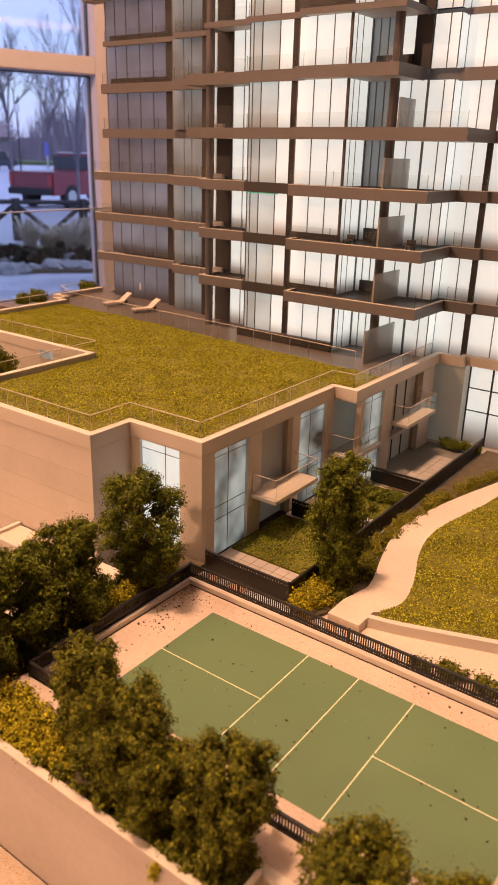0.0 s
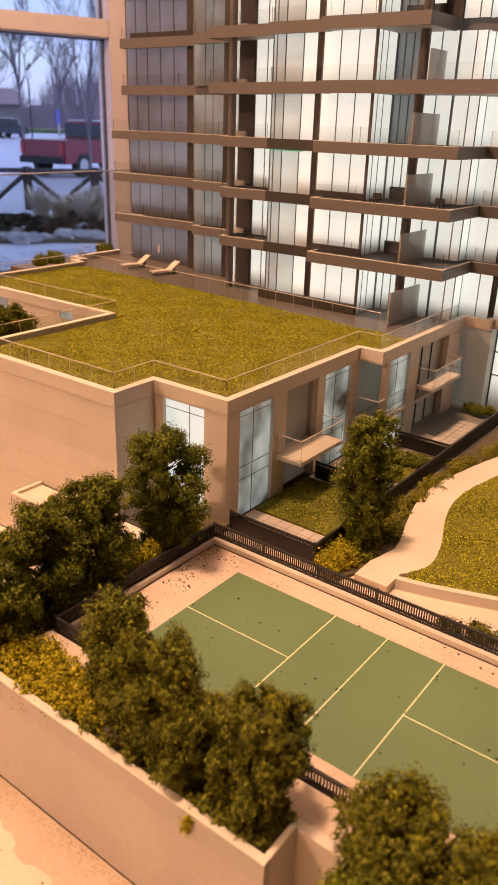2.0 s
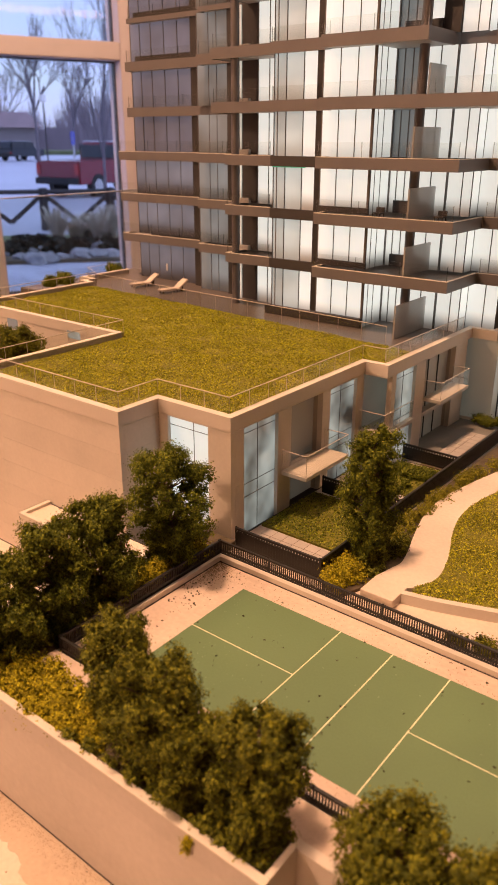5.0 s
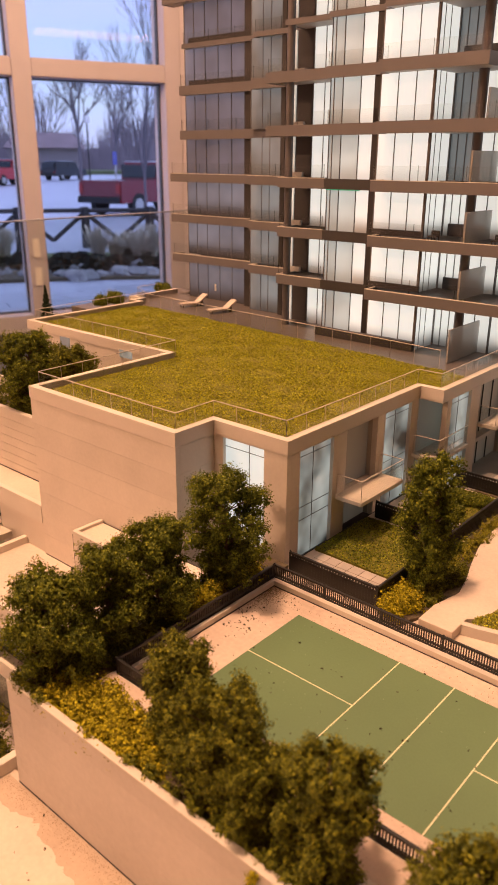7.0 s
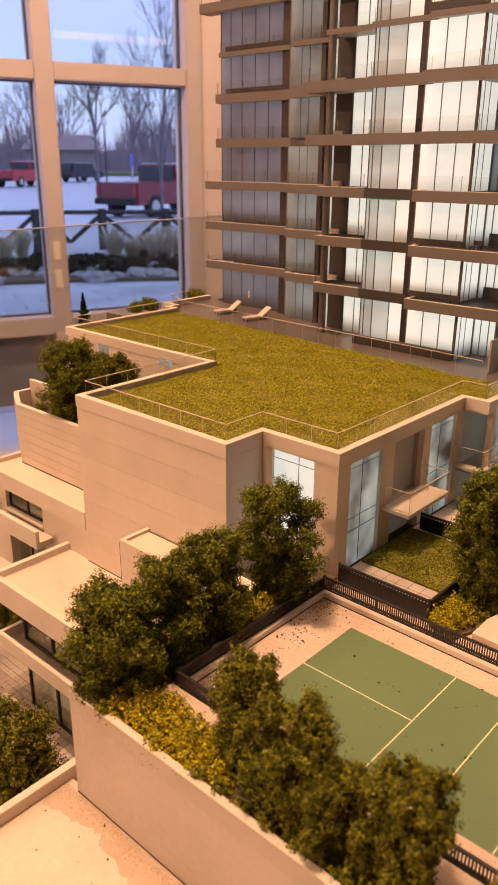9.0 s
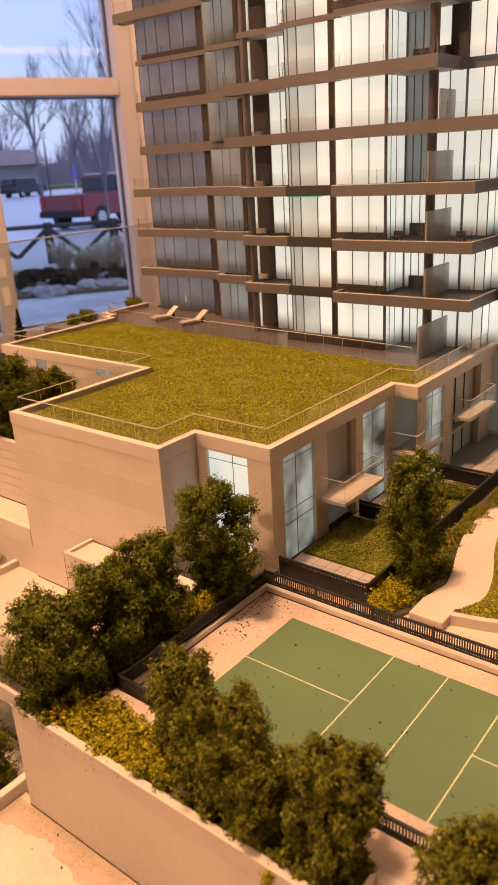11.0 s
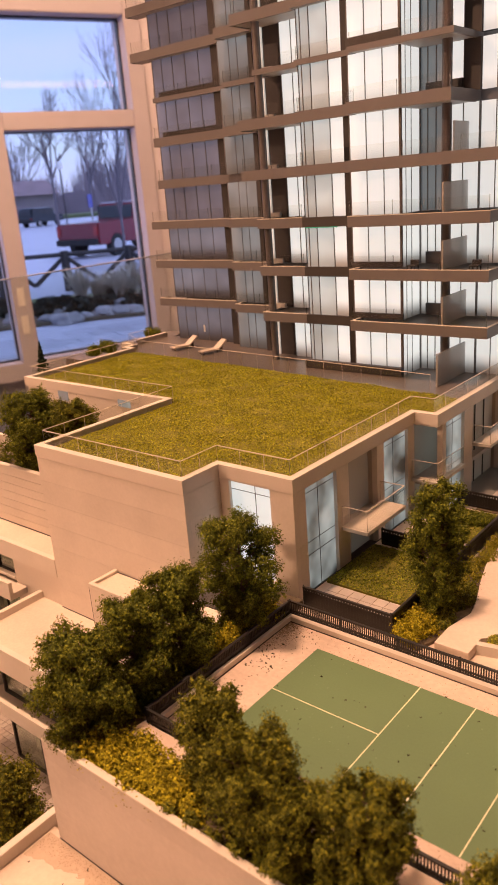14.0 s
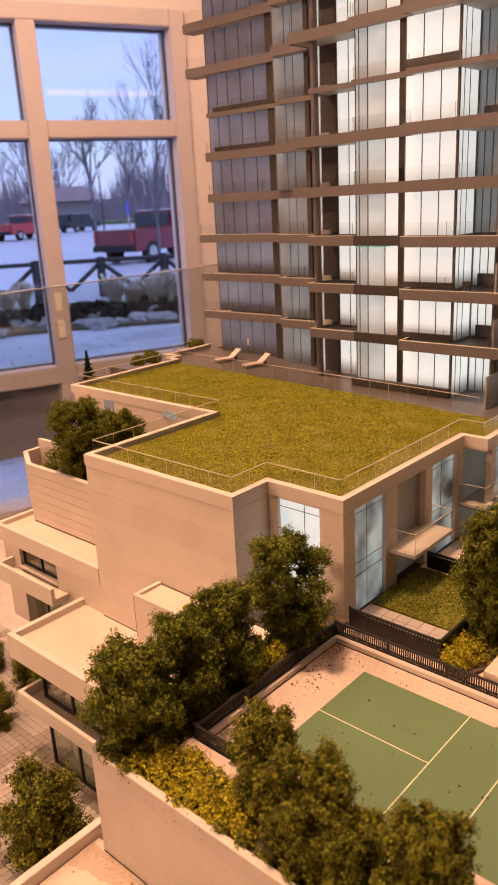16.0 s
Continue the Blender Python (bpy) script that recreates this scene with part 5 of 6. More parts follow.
def runs_for(k):
    """The glass line of one storey: (points along it, material)."""
    high = k >= 5
    # only the low storeys get panes with the dark foot painted into their glow
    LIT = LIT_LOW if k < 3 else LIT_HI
    return [
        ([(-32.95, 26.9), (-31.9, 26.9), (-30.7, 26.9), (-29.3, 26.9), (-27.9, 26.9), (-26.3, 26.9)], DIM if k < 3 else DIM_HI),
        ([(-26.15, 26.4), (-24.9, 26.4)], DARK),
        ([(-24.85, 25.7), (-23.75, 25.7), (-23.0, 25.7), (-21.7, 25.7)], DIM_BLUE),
        ([(-21.7, 25.3), (-21.3, 25.3)], DARK),
        ([(-19.82, 24.7), (-18.35, 24.7)], DARK),
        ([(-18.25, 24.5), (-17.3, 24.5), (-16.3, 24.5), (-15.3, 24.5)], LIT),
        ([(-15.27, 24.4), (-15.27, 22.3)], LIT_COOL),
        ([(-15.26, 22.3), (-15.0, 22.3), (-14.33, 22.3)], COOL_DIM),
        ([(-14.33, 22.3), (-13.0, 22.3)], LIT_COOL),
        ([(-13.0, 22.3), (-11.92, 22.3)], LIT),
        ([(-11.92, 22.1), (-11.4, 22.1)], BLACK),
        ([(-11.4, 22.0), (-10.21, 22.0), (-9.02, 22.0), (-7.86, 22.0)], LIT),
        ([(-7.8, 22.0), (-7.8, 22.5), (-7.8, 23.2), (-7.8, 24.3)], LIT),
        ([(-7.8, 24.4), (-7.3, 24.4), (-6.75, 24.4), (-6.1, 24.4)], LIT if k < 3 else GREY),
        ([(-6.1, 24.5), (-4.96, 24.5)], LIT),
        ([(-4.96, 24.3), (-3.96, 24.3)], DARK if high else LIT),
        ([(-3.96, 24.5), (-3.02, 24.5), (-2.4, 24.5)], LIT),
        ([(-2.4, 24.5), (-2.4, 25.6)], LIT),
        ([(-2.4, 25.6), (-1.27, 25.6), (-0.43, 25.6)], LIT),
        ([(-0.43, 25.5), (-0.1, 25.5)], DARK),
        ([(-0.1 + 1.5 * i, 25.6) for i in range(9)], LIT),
    ]


BANDS = {
    "a": [(-34.1, -24.2, 26.0), (-24.2, -19.3, 24.7), (-19.3, -15.4, 22.1), (-15.4, -10.95, 22.1), (-10.95, -1.7, 20.7), (-1.7, 0.15, 24.9), (0.15, 12, 25.3)],
    "b": [(-32.8, -20.7, 26.0), (-20.7, -15.4, 22.4), (-15.4, -10.95, 22.0), (-10.95, 0.1, 20.9), (0.1, 12, 25.3)],
    "c": [(-32.8, -24.2, 26.0), (-24.2, -20.7, 24.9), (-20.7, -15.4, 22.4), (-15.4, -10.95, 21.9), (-10.95, -4.2, 20.9), (-4.2, 12, 25.0)],
    "d": [(-32.6, -24.2, 26.2), (-24.2, -19.3, 25.1), (-19.3, -15.4, 22.6), (-15.4, -10.95, 22.0), (-10.95, -4.2, 21.2), (-4.2, 12, 25.2)],
    "e": [(-34.5, -24.2, 26.0), (-24.2, -20.7, 24.6), (-20.7, -15.4, 22.3), (-15.4, -10.95, 21.7), (-10.95, -4.2, 20.8), (-4.2, 12, 25.0)],
}
FLOOR_TILE = mat("dark_balcony_floor", (0.10, 0.088, 0.084), 0.3, var=0.08)
KIND = ["", "a", "a", "a", "b", "c", "d", "e", "e", "c"]
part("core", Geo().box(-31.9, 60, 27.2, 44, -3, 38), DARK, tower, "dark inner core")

for k in range(1, 10):
    top = LEVELS[k]
    thin = KIND[k] == "d"
    h = 0.30 if thin else FH
    deep = Geo()
    for x0, x1, yf in BANDS[KIND[k]]:
        deep.box(x0 + 0.1, x1 - 0.002, yf + 0.1, 27.4, top - h + 0.03, top - 0.16)
    slab = part("floor_slab", deep, SOFFIT, tower, "grey balcony floor slab")
    bands = BANDS[KIND[k]]
    floor_ = Geo()
    for x0, x1, yf in bands:
        floor_.box(x0 + 0.12, x1 - 0.02, yf + 0.13, 27.35, top - 0.158, top - 0.15)
    part("balcony_floor", floor_, FLOOR_TILE, tower, "dark balcony floor")
    for i, (x0, x1, yf) in enumerate(bands):
        left = bands[i - 1][2] if i else 27.3
        right = bands[i + 1][2] if i + 1 < len(bands) else yf
        dark = x0 == -15.4 and k < 4
        line = [(x0, left)] if left > yf + 0.05 else []
        line += [(x0, yf), (x1, yf)]
        line += [(x1, right)] if right > yf + 0.05 else []
        part("slab_edge", Geo().strip(line, 0.14, top - h, top, 1), DARK if dark else FASCIA, tower, "bronze slab edge")
        if not dark:
            part("edge_capping", Geo().strip([(p, q) for p, q in line], 0.16, top, top + 0.035, 1), COPING if k < 4 else FASCIA, tower, "thin pale capping")
        if not dark and x1 <= 0.2:
            hgt = 0.85 if not thin else 0.8
            sx0, sx1 = x0 + 0.12, x1 - 0.1
            gp = Geo().box(sx0, sx1, yf + 0.10, yf + 0.125, top + 0.02, top + hgt)
            gpart = part("guard_panel", gp, GUARD, tower, "clear acrylic guard panel")
            n = max(1, round((sx1 - sx0) / 3.1))
            for j in range(n + 1):
                q = sx0 + (sx1 - sx0) * j / n
                part("guard_post", Geo().box(q - 0.02, q + 0.02, yf + 0.095, yf + 0.13, top + 0.02, top + hgt + 0.03), EDGE, gpart, "clear acrylic edge")

MULL = {}
FAINT = mat("grey_violet_mullion", (0.17, 0.155, 0.165), 0.5, var=0.05)
for k in range(0, 9):
    z0 = LEVELS[k] + (0.0 if k else -0.05)
    z1 = LEVELS[k + 1] - (0.30 if KIND[k + 1] == "d" else FH) + 0.03
    hh = round(z1 - z0, 3)
    if hh not in MULL:
        MULL[hh] = shared("mullion", Geo().box(-0.026, 0.026, -0.025, 0.025, 0, hh), THIN)
        MULL[hh, "stout"] = shared("mullion", Geo().box(-0.075, 0.075, -0.06, 0.06, 0, hh), THIN)
        MULL[hh, "faint"] = shared("mullion", Geo().box(-0.02, 0.02, -0.02, 0.02, 0, hh), FAINT)
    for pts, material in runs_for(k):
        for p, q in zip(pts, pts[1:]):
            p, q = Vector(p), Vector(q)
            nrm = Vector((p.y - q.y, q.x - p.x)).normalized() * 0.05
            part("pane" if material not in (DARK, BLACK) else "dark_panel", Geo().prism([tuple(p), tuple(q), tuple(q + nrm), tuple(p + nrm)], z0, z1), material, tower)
        if material not in (DARK, BLACK):
            for p in pts:
                part("mullion", (MULL[hh, "faint"] if material in (DIM, DIM_BLUE) else MULL[hh], (p[0], p[1] - 0.02, z0)), None, tower)
    for cx, cy, cr in ((-19.0, 22.9, 0.27), (-5.4, 23.0, 0.29)):
        part("column", Geo().tube((cx, cy, z0), (cx, cy, z1), cr, cr, 16), COLUMN, tower, "round bronze column")
    part("acrylic_edge", Geo().box(-19.98, -19.86, 24.6, 24.72, z0, z1), EDGE_LIT, tower, "acrylic edge with a painted glow")
    for p in ((-7.86, 21.97), (-7.8, 24.3), (-4.96, 24.42)):
        part("mullion", (MULL[hh, "stout"], (*p, z0)), None, tower, "stout dark mullion")
    if 0 < k < 7:
        # solid pale strip imitates warm light mirrored in the glass guard
        part("low_wall", Geo().bevelled(-20.1, -18.75, 24.1, 24.3, z0, z0 + 0.34, 0.02), SOFFIT, tower, "pale strip for the warm reflection in a glass guard")
    # low dark cabinets behind the balcony fronts
    if k in (1, 2, 6):
        part("parapet_panel", Geo().box(-11.4, -7.7, 21.8, 21.9, z0, z0 + (0.38 if k < 6 else 0.6)), DARK, tower, "dark low panel")
    if k in (1, 2, 5):
        part("parapet_panel", Geo().box(-7.3, -5.0, 24.1, 24.3, z0, z0 + 0.75), DARK, tower, "dark low panel")
    if k in (5, 6):
        part("parapet_panel", Geo().box(-32.2, -24.4, 26.55, 26.7, z0, z0 + 0.45), DARK, tower, "dark low panel")
    if k < 5:
        part("privacy_screen", Geo().bevelled(-4.71, -4.59, (20.3, 20.95, 20.95, 20.95, 22.3)[k], 24.3, z0, z0 + (1.68 if k else 2.03), 0.02), SCREEN, tower, "frosted privacy screen")
part("green_edge", Geo().box(-15.2, -12.6, 22.06, 22.1, LEVELS[3] - FH - 0.05, LEVELS[3] - FH + 0.001), TEAL, tower, "green acrylic edge")
part("roof_slab", Geo().box(-33, 60, 24, 45, 38, 38.6), FASCIA, tower)

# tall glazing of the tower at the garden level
part("lobby_wall", Geo().box(-2.4, 0.2, 25.0, 26.1, -0.1, 5.3), PALE_PANEL, tower, "grey lobby panel with a faint glow of its own")
for i in range(7):
    x0 = 0.22 + i * 1.5
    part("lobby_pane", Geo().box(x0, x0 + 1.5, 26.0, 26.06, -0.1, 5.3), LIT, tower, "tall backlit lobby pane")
    part("mullion", Geo().box(x0 - 0.05, x0 + 0.05, 25.9, 26.0, -0.1, 5.3), BLACK, tower)
for z in (3.7, 2.2):
    part("lobby_bar", Geo().box(0.22, 10.7, 25.92, 26.0, z - 0.03, z + 0.03), BLACK, tower, "thin dark glazing bar")

# house number plate as a plain bar on the glass
part("sign_plate", Geo().box(-29.9, -29.7, 26.84, 26.86, 6.25, 6.85), WHITE, tower, "small white plate")


# ---- sun loungers and balcony chairs ----
TAN = mat("tan_plastic", (0.55, 0.47, 0.41), 0.5, var=0.05)


def lounger(x, y):
    t = thing("sun_lounger", (x, y, 5.5), "tan plastic sun lounger with a raised back on the terrace", "sun lounger", "sun loungers")
    cl = TAN
    part("seat", Geo().bevelled(x - 0.36, x + 0.36, y - 1.35, y + 0.2, 5.70, 5.84, 0.03), cl, t)
    bk = Geo().bevelled(-0.36, 0.36, 0.0, 1.05, -0.065, 0.065, 0.03)
    m = Matrix.Translation((x, y + 0.2, 5.78)) @ Matrix.Rotation(radians(35), 4, "X")
    bk.v = [tuple(m @ Vector(p)) for p in bk.v]
    part("backrest", bk, cl, t)
    for sx in (-0.22, 0.22):
        for sy in (-1.2, 0.1):
            part("leg", Geo().box(x + sx - 0.03, x + sx + 0.03, y + sy - 0.03, y + sy + 0.03, 5.5, 5.73), BARK, t, "dark leg")
    part("back_prop", Geo().box(x - 0.2, x + 0.2, y + 0.62, y + 0.68, 5.5, 6.05), BARK, t, "dark prop")
    m = Matrix.Translation(world_of((x, y, 5.5))) @ Matrix.Rotation(radians(-14), 4, "Z")
    t.matrix_world = m
    return t


lounger(-29.1, 23.6)
lounger(-25.5, 23.2)


def balcony_chair(x, y, z):
    t = thing("balcony_chair", (x, y, z), "small dark balcony chair", "chair", "balcony chairs")
    part("seat", Geo().bevelled(x - 0.28, x + 0.28, y - 0.28, y + 0.28, z + 0.36, z + 0.44, 0.02), DARK, t)
    part("backrest", Geo().bevelled(x - 0.28, x + 0.28, y + 0.22, y + 0.3, z + 0.4, z + 0.72, 0.02), DARK, t)
    for sx in (-0.24, 0.24):
        for sy in (-0.24, 0.24):
            part("leg", Geo().box(x + sx - 0.03, x + sx + 0.03, y + sy - 0.03, y + sy + 0.03, z, z + 0.37), DARK, t)


for z in (12.25,):
    balcony_chair(-6.9, 21.6, z)
    balcony_chair(-2.9, 21.6, z)


# ---- trees and shrubs ----
def blob_points(r, n, blobs):
    """Points mostly near the skin of a cluster of lumps: (x, y, z, radius)."""
    w = np.array([b[3] ** 2 for b in blobs])
    pick = r.choice(len(blobs), n, p=w / w.sum())
    c = np.array(blobs)[pick]
    d = r.normal(size=(n, 3))
    d /= np.linalg.norm(d, axis=1)[:, None]
    rad = c[:, 3] * r.uniform(0.35, 1.0, n) ** 0.4 * r.uniform(0.8, 1.12, n)
    return c[:, :3] + d * rad[:, None] * np.array([1, 1, 0.92])


def clumped(r, n, blobs, spread):
    """Small leaf sprays on the skin of a cluster of lumps: points, and the way each faces."""
    w = np.array([b[3] ** 2 for b in blobs])
    m = n // 7
    c = np.array(blobs)[r.choice(len(blobs), m, p=w / w.sum())]
    d = r.normal(size=(m, 3))
    d /= np.linalg.norm(d, axis=1)[:, None]
    heart = c[:, :3] + d * (c[:, 3] * r.uniform(0.25, 1.0, m) ** 0.5 * r.uniform(0.8, 1.22, m))[:, None]
    d[:, 2] += 0.3
    along = d + 0.7 * r.normal(size=(m, 3))
    along /= np.linalg.norm(along, axis=1)[:, None]
    pick = r.integers(0, m, n)
    off = r.normal(size=(n, 3)) * spread * 0.8 + along[pick] * r.normal(size=(n, 1)) * spread * 1.8
    return heart[pick] + off, d[pick] + off / spread * 0.3


def tree_kind(seed, height, width, material, n=30000, size=0.041, lumps=95, low=0.06, full=0.0):
    """Meshes of one model tree about the origin: twig trunk with limbs, and a crown of small foam flakes on uneven lumps."""
    r = np.random.default_rng(seed)
    trunk, blobs = Geo(), []
    trunk.tube((0, 0, -0.15), (0.03, 0.02, height * 0.45), 0.075, 0.05, 7)
    bulge = r.uniform(0.8, 1.2, 5)
    for i in range(lumps):
        z = height * (low + (0.97 - low) * (i + 0.5) / lumps) - 0.1
        f = (z / height - low) / (1 - low)
        t = i * 2.4 + r.uniform(-0.6, 0.6)
        lobe = bulge[int((t % 6.283) / 6.283 * 5) % 5]
        reach = width / 2 * lobe * (0.5 + 0.62 * math.sin(math.pi * min(1, f * 0.8 + 0.14))) * r.uniform(0.1, 1.0) ** 0.55
        reach *= 1 - full * (0.40 - 0.40 * min(1, f * 2.5)) + full * 0.15 * f
        p = (reach * math.cos(t), reach * math.sin(t), z)
        blobs.append((*p, width * r.uniform(0.08, 0.17)))
        trunk.tube((0.02, 0.01, max(0.1, z - 0.5 * reach - 0.3)), p, 0.03, 0.012, 4)
    pts, out = clumped(r, n, blobs, size * 1.2)
    crown = flakes(pts, size, 0.0, seed + 1, out)
    fill = flakes(blob_points(r, n // 6, [(b[0] * 0.75, b[1] * 0.75, b[2] - 0.03, b[3] * 0.8) for b in blobs]), size * 2.2, 0.0, seed + 2)
    k = len(crown.v)
    crown.v += fill.v
    crown.f += [[a + k for a in f] for f in fill.f]
    return shared("trunk", trunk, BARK), shared("crown", crown, material)


TREES = [tree_kind(30 + i, h_, w_, m_, full=1.0 if i == 2 else 0.0, n=38000 if i == 2 else 30000) for i, (h_, w_, m_) in enumerate(((4.4, 2.45, LEAF_D), (4.3, 2.75, LEAF_D), (5.7, 3.1, LEAF_D), (4.1, 2.75, LEAF), (3.6, 2.4, LEAF), (4.1, 2.3, LEAF), (4.0, 1.9, LEAF), (6.0, 2.25, LEAF_D), (3.3, 2.9, LEAF)))]


def tree(x, y, z, kind_, turn, scale, label, group="model trees"):
    t = thing("tree", (x, y, z), label, "tree", group)
    t["base"] = [0.0, 0.0, 0.0]
    tr, cr = TREES[kind_]
    part("trunk", (tr, (0, 0, 0)), None, t)
    part("crown", (cr, (0, 0, 0)), None, t)
    t.rotation_euler = (0, 0, radians(turn))
    t.scale = (scale,) * 3
    return t


GREEN = "model tree with dark green foam foliage in the planter"
tree(-3.5, -8.9, 0.3, 1, 20, 1.0, GREEN)
tree(-3.55, -6.55, 0.3, 0, 120, 0.98, GREEN)
tree(-3.5, -4.2, 0.3, 0, 250, 0.98, GREEN)
tree(-3.3, -0.62, 0.2, 2, 60, 0.95, "tall model tree with dark green foam foliage beside the house")
tree(2.2, -8.45, 0.4, 6, 0, 1.0, GREEN)
tree(4.3, -8.95, 0.55, 3, 40, 0.88, GREEN)
tree(5.7, -9.2, 0.55, 4, 140, 0.72, GREEN)
tree(7.6, -9.0, 0.5, 5, 200, 0.9, GREEN)
tree(11.3, -8.6, 0.2, 8, 300, 0.86, GREEN)
tree(11.45, -10.35, -3.35, 7, 20, 0.98, "tall model tree with olive foam foliage on the lower roof")
tree(13.6, -8.4, 0.3, 4, 80, 0.85, GREEN)
tree(2.8, 4.9, 0.12, 7, 150, 1.0, "model tree with olive foam foliage beside the garden fence")
tree(-23.6, 3.95, 2.3, 1, 70, 1.2, "model tree in the roof planter")
tree(-21.5, 5.7, 2.3, 4, 10, 1.2, "small model tree in the roof planter")
tree(-12.3, -8.4, STREET_Z, 3, 10, 1.35, "model street tree below the wall", "street trees")
tree(-15.5, -11.2, STREET_Z, 4, 90, 1.2, "model street tree below the wall", "street trees")
tree(-25.5, -0.6, STREET_Z, 4, 200, 0.95, "model street tree beside the low wing", "street trees")
tree(-24.0, -4.6, STREET_Z, 4, 300, 0.9, "model street tree beside the low wing", "street trees")
tree(-29.5, -1.6, STREET_Z, 4, 30, 0.9, "model street tree beside the low wing", "street trees")


def shrub_bed(name, blobs, material, label, n, size, seed):
    """A bed of low foam shrubs, one clump for each lump."""
    r = np.random.default_rng(seed)
    zmin = min(b[2] for b in blobs)
    c = np.array(blobs).mean(0)
    bed = thing(name, (float(c[0]), float(c[1]), float(zmin)), label, "shrub", "model shrubs")
    w = sum(b[3] ** 2 for b in blobs)
    for k, b in enumerate(blobs):
        pts, out = clumped(r, max(120, int(n * b[3] ** 2 / w)), [b], size * 1.1)
        pts[:, 2] = np.maximum(pts[:, 2], zmin - 0.15)
        part("clump", flakes(pts, size, 0.0, seed * 100 + k, out), material, bed)
    return bed


r = random.Random(4)
YEL, OLV = "low yellow-green foam shrubs in the planter", "low olive foam shrubs along the path"
shrub_bed("shrub", [(-2.5 + 0.06 * i + r.uniform(-0.2, 0.2), -9.3 + r.uniform(-0.8, 0.85), 0.62 + r.uniform(0, 0.22), r.uniform(0.3, 0.48)) for i in range(64)], LEAF_Y, YEL, 26000, 0.046, 61)
shrub_bed("shrub", [(0.9 + 0.12 * i, -9.65 + r.uniform(-0.35, 0.35), 0.68, r.uniform(0.25, 0.38)) for i in range(13)], LEAF_Y, YEL, 5000, 0.046, 60)
shrub_bed("shrub", [(2.2 + 0.22 * i, -9.75 + r.uniform(-0.25, 0.9), 0.72, r.uniform(0.3, 0.45)) for i in range(29)], LEAF, "low green foam shrubs under the trees", 13000, 0.046, 62)
shrub_bed("shrub", [(-3.1 + r.uniform(-0.4, 0.4), -3.6 + 0.2 * i, 0.45 + r.uniform(0, 0.35), r.uniform(0.3, 0.45)) for i in range(22)], LEAF_Y, YEL, 11000, 0.05, 63)
shrub_bed("shrub", [(-3.6 + r.uniform(-0.3, 0.3), -3.2 + 0.33 * i, 0.6 + r.uniform(0, 0.5), r.uniform(0.35, 0.5)) for i in range(14)], LEAF_D, "green foam shrubs behind the court fence", 9000, 0.046, 59)
shrub_bed("shrub", [(-3.3 + r.uniform(-0.4, 0.5), -9.6 + 0.36 * i, 0.4, r.uniform(0.25, 0.42)) for i in range(17)], LEAF, "low green foam shrubs under the trees", 7000, 0.05, 64)
shrub_bed("shrub", [(2.85 + r.uniform(-0.45, 0.6), 2.15 + 0.09 * i, 0.35, r.uniform(0.28, 0.42)) for i in range(22)], LEAF_Y, YEL, 11000, 0.045, 65)
shrub_bed("shrub", [(2.78 + 0.07 * max(0, i - 44) + r.uniform(-0.3, 0.3), 4.2 + 0.26 * i, 0.25, r.uniform(0.3, 0.46)) for i in range(74) if r.random() < 0.8], leaf_mat("olive_foam_leaves", (0.10, 0.10, 0.008), (0.36, 0.33, 0.02)), OLV, 24000, 0.042, 66)
shrub_bed("shrub", [(3.35 + r.uniform(-0.35, 0.35), 3.9 + 0.17 * i, 0.22, r.uniform(0.22, 0.36)) for i in range(22)], LEAF, "green foam shrubs between fence and path", 9000, 0.045, 58)
shrub_bed("shrub", [(8.0 + 0.45 * i + r.uniform(-0.2, 0.2), 2.1 + r.uniform(-0.2, 0.2), 0.2, r.uniform(0.2, 0.36)) for i in range(12)], LEAF, "low green foam shrubs behind the court fence", 6000, 0.048, 67)
shrub_bed("shrub", [(-0.2 + 0.3 * i, 24.0 + r.uniform(-0.2, 0.2), 0.35, r.uniform(0.25, 0.4)) for i in range(8)], LEAF_D, "dark green foam shrubs at the lobby wall", 6000, 0.05, 68)
shrub_bed("shrub", [(0.4 + r.uniform(-0.8, 0.9), 13.2 + r.uniform(-1.2, 1.6), 0.3, r.uniform(0.25, 0.4)) for i in range(9)], LEAF_D, "dark green foam shrubs in a small garden", 6000, 0.05, 69)
shrub_bed("shrub", [(-26.5 + 0.6 * i, 4.0 + r.uniform(-0.8, 1.2), 2.5, r.uniform(0.3, 0.5)) for i in range(14)], LEAF, "olive foam shrubs in the roof planter", 9000, 0.05, 70)
shrub_bed("shrub", [(-34.3 + r.uniform(-0.8, 0.8), 19.0 + r.uniform(-1.0, 1.0), 5.7 + r.uniform(0, 0.5), r.uniform(0.4, 0.6)) for i in range(8)], LEAF_D, "dark green foam shrub past the roof edge", 8000, 0.052, 71)
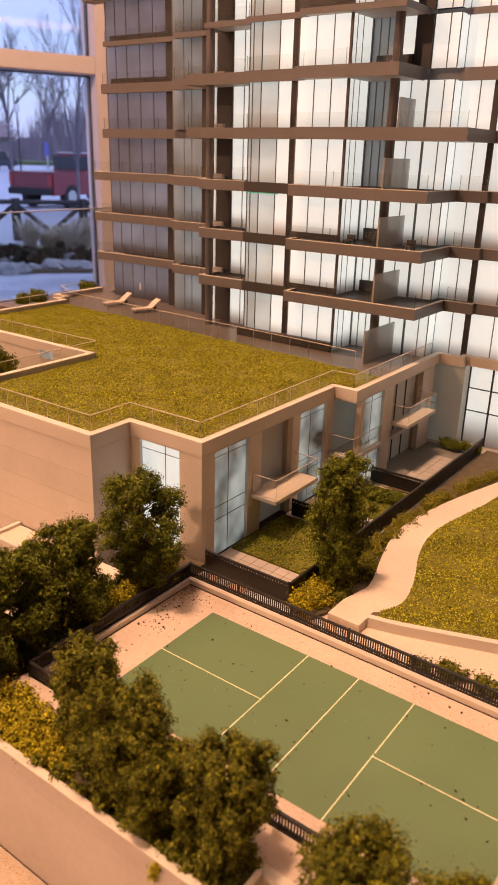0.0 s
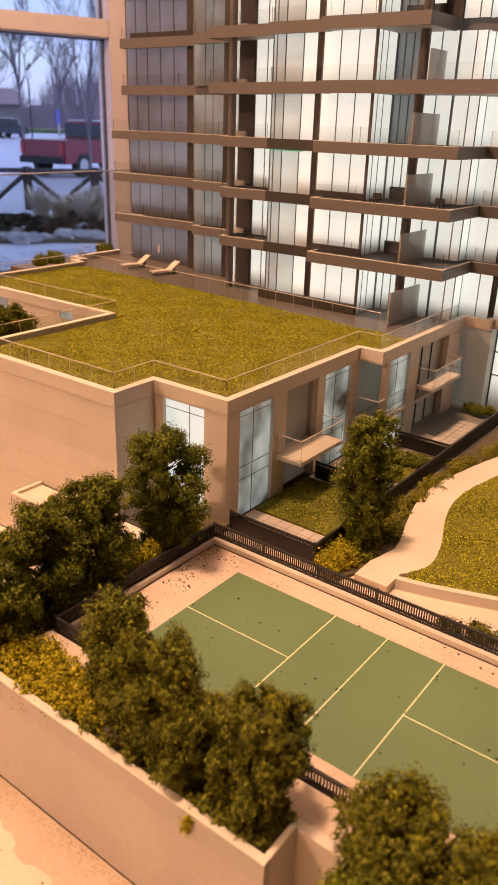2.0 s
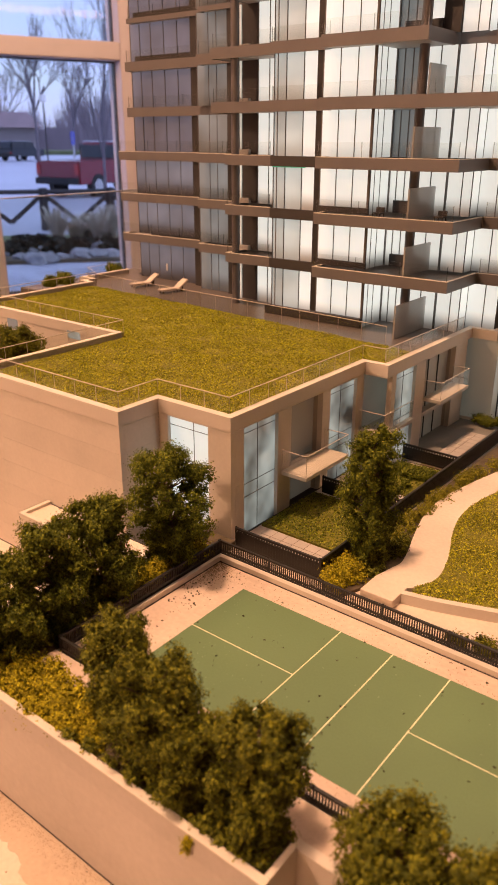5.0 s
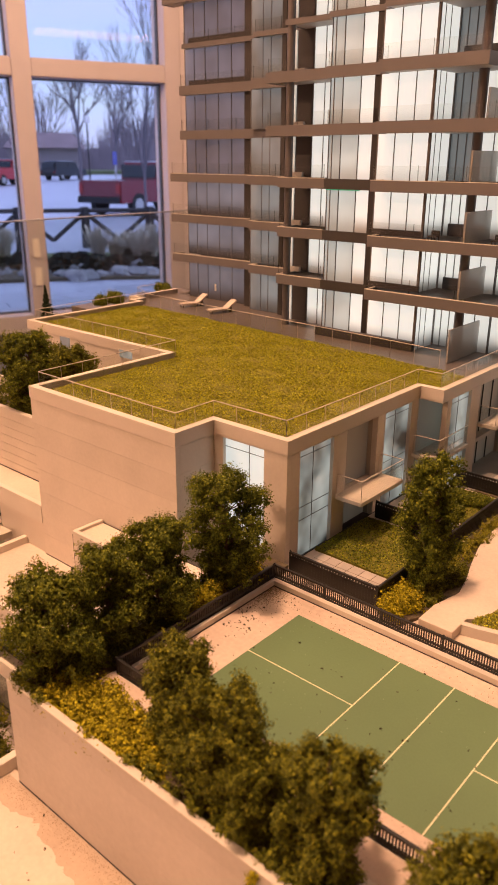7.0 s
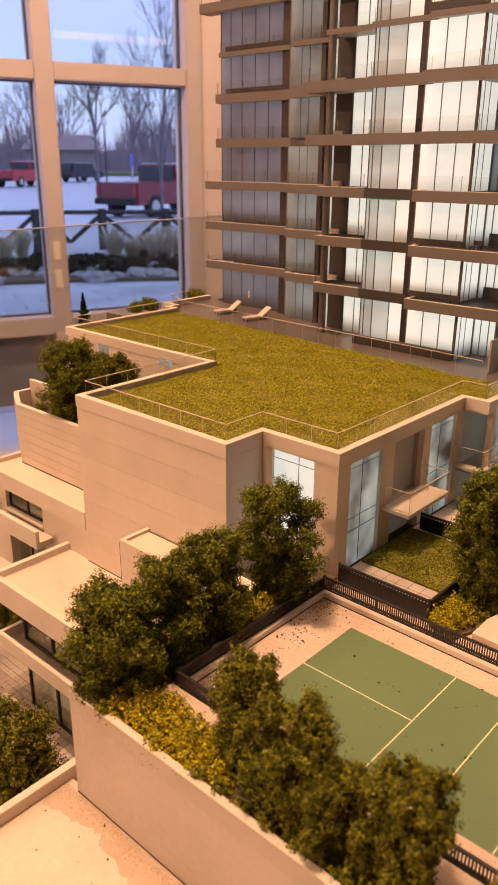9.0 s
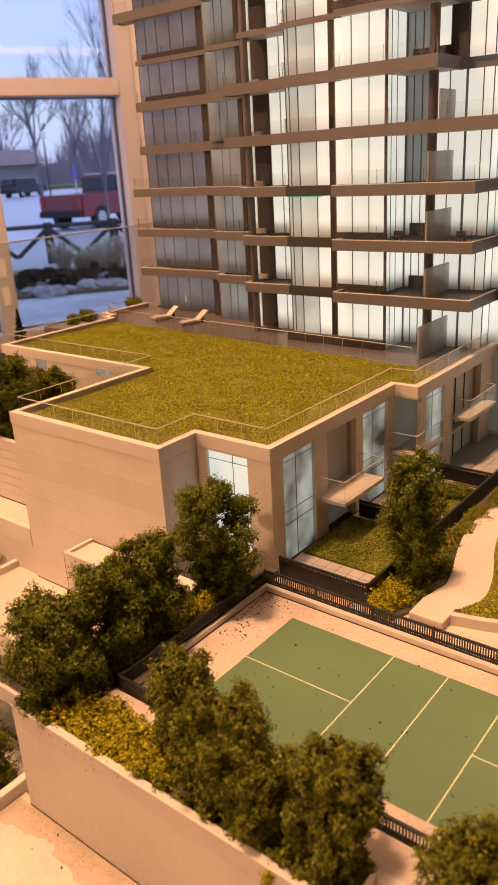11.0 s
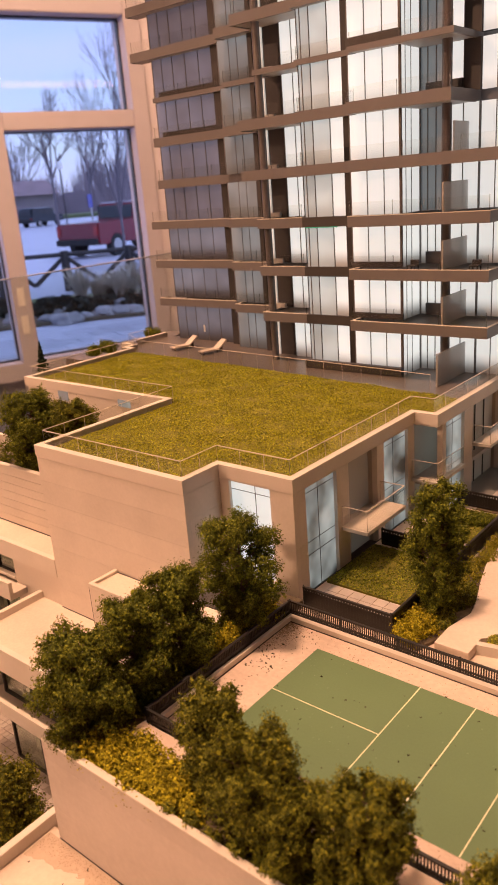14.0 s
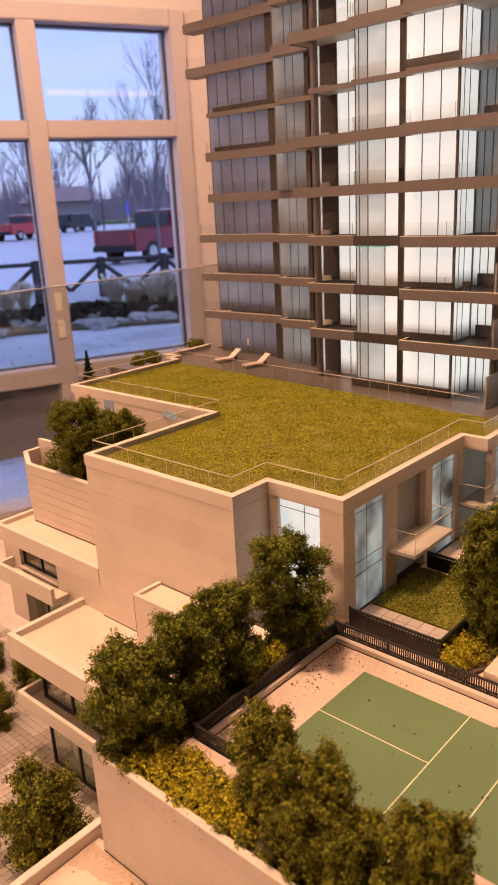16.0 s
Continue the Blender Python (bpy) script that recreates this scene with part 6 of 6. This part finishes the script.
shrub_bed("shrub", [(-36.0 + r.uniform(-0.5, 0.5), 26.0 + r.uniform(-0.5, 0.5), 5.7 + r.uniform(0, 0.4), r.uniform(0.35, 0.5)) for i in range(5)], LEAF_D, "dark green foam shrub past the roof edge", 5000, 0.052, 72)

shrub_bed("shrub", [(-3.95 + 0.2 * i, -10.2 + r.uniform(-0.1, 0.1), 0.95, r.uniform(0.13, 0.2)) for i in range(9)], LEAF, "foam shrubs spilling over the planter rim", 2600, 0.04, 73)

shrub_bed("shrub", [(6.62 + r.uniform(-0.1, 0.1), -10.5 + r.uniform(-0.03, 0.03), 0.8 - 0.12 * i, 0.09) for i in range(4)], LEAF_Y, "yellow-green sprig hanging over the planter rim", 260, 0.04, 74)
shrub_bed("shrub", [(1.5 + 0.42 * i + r.uniform(-0.2, 0.2), -10.12 + r.uniform(-0.06, 0.06), 0.93, r.uniform(0.10, 0.17)) for i in range(17)], LEAF, "foam shrubs spilling over the planter rim", 4200, 0.04, 75)

# the west garden roof that carries the shrubs and the small spruce
part("west_ledge", Geo().box(-37.5, -35.05, 17.4, 30, 4.7, 5.3), TERRACE, house, "brown roof ledge")
part("west_ledge", Geo().box(-35.05, -32.65, 17.4, 20.3, 4.7, 5.3), TERRACE, house, "brown roof ledge")
part("west_ledge", Geo().box(-34.2, -32.65, 11.4, 13.0, -3.9, 5.3), WALL, house, "planted wall pier")
spr = thing("spruce_tree", (-33.4, 12.2, 5.3), "small dark conical model spruce", "tree")
rs = np.random.default_rng(77)
h = rs.uniform(0, 1, 2600) ** 1.3
t = rs.uniform(0, 6.283, 2600)
rad = 0.62 * (1 - h) * (0.72 + 0.28 * np.cos(h * 44)) * rs.uniform(0.5, 1, 2600) ** 0.5
part("crown", flakes(np.stack([-33.4 + rad * np.cos(t), 12.2 + rad * np.sin(t), 5.5 + 2.5 * h], 1), 0.07, 0.0, 78), leaf_mat("dark_spruce_needles", (0.006, 0.014, 0.006), (0.025, 0.045, 0.018)), spr)
part("trunk", Geo().tube((-33.4, 12.2, 5.3), (-33.4, 12.2, 7.4), 0.06, 0.03, 6), BARK, spr)
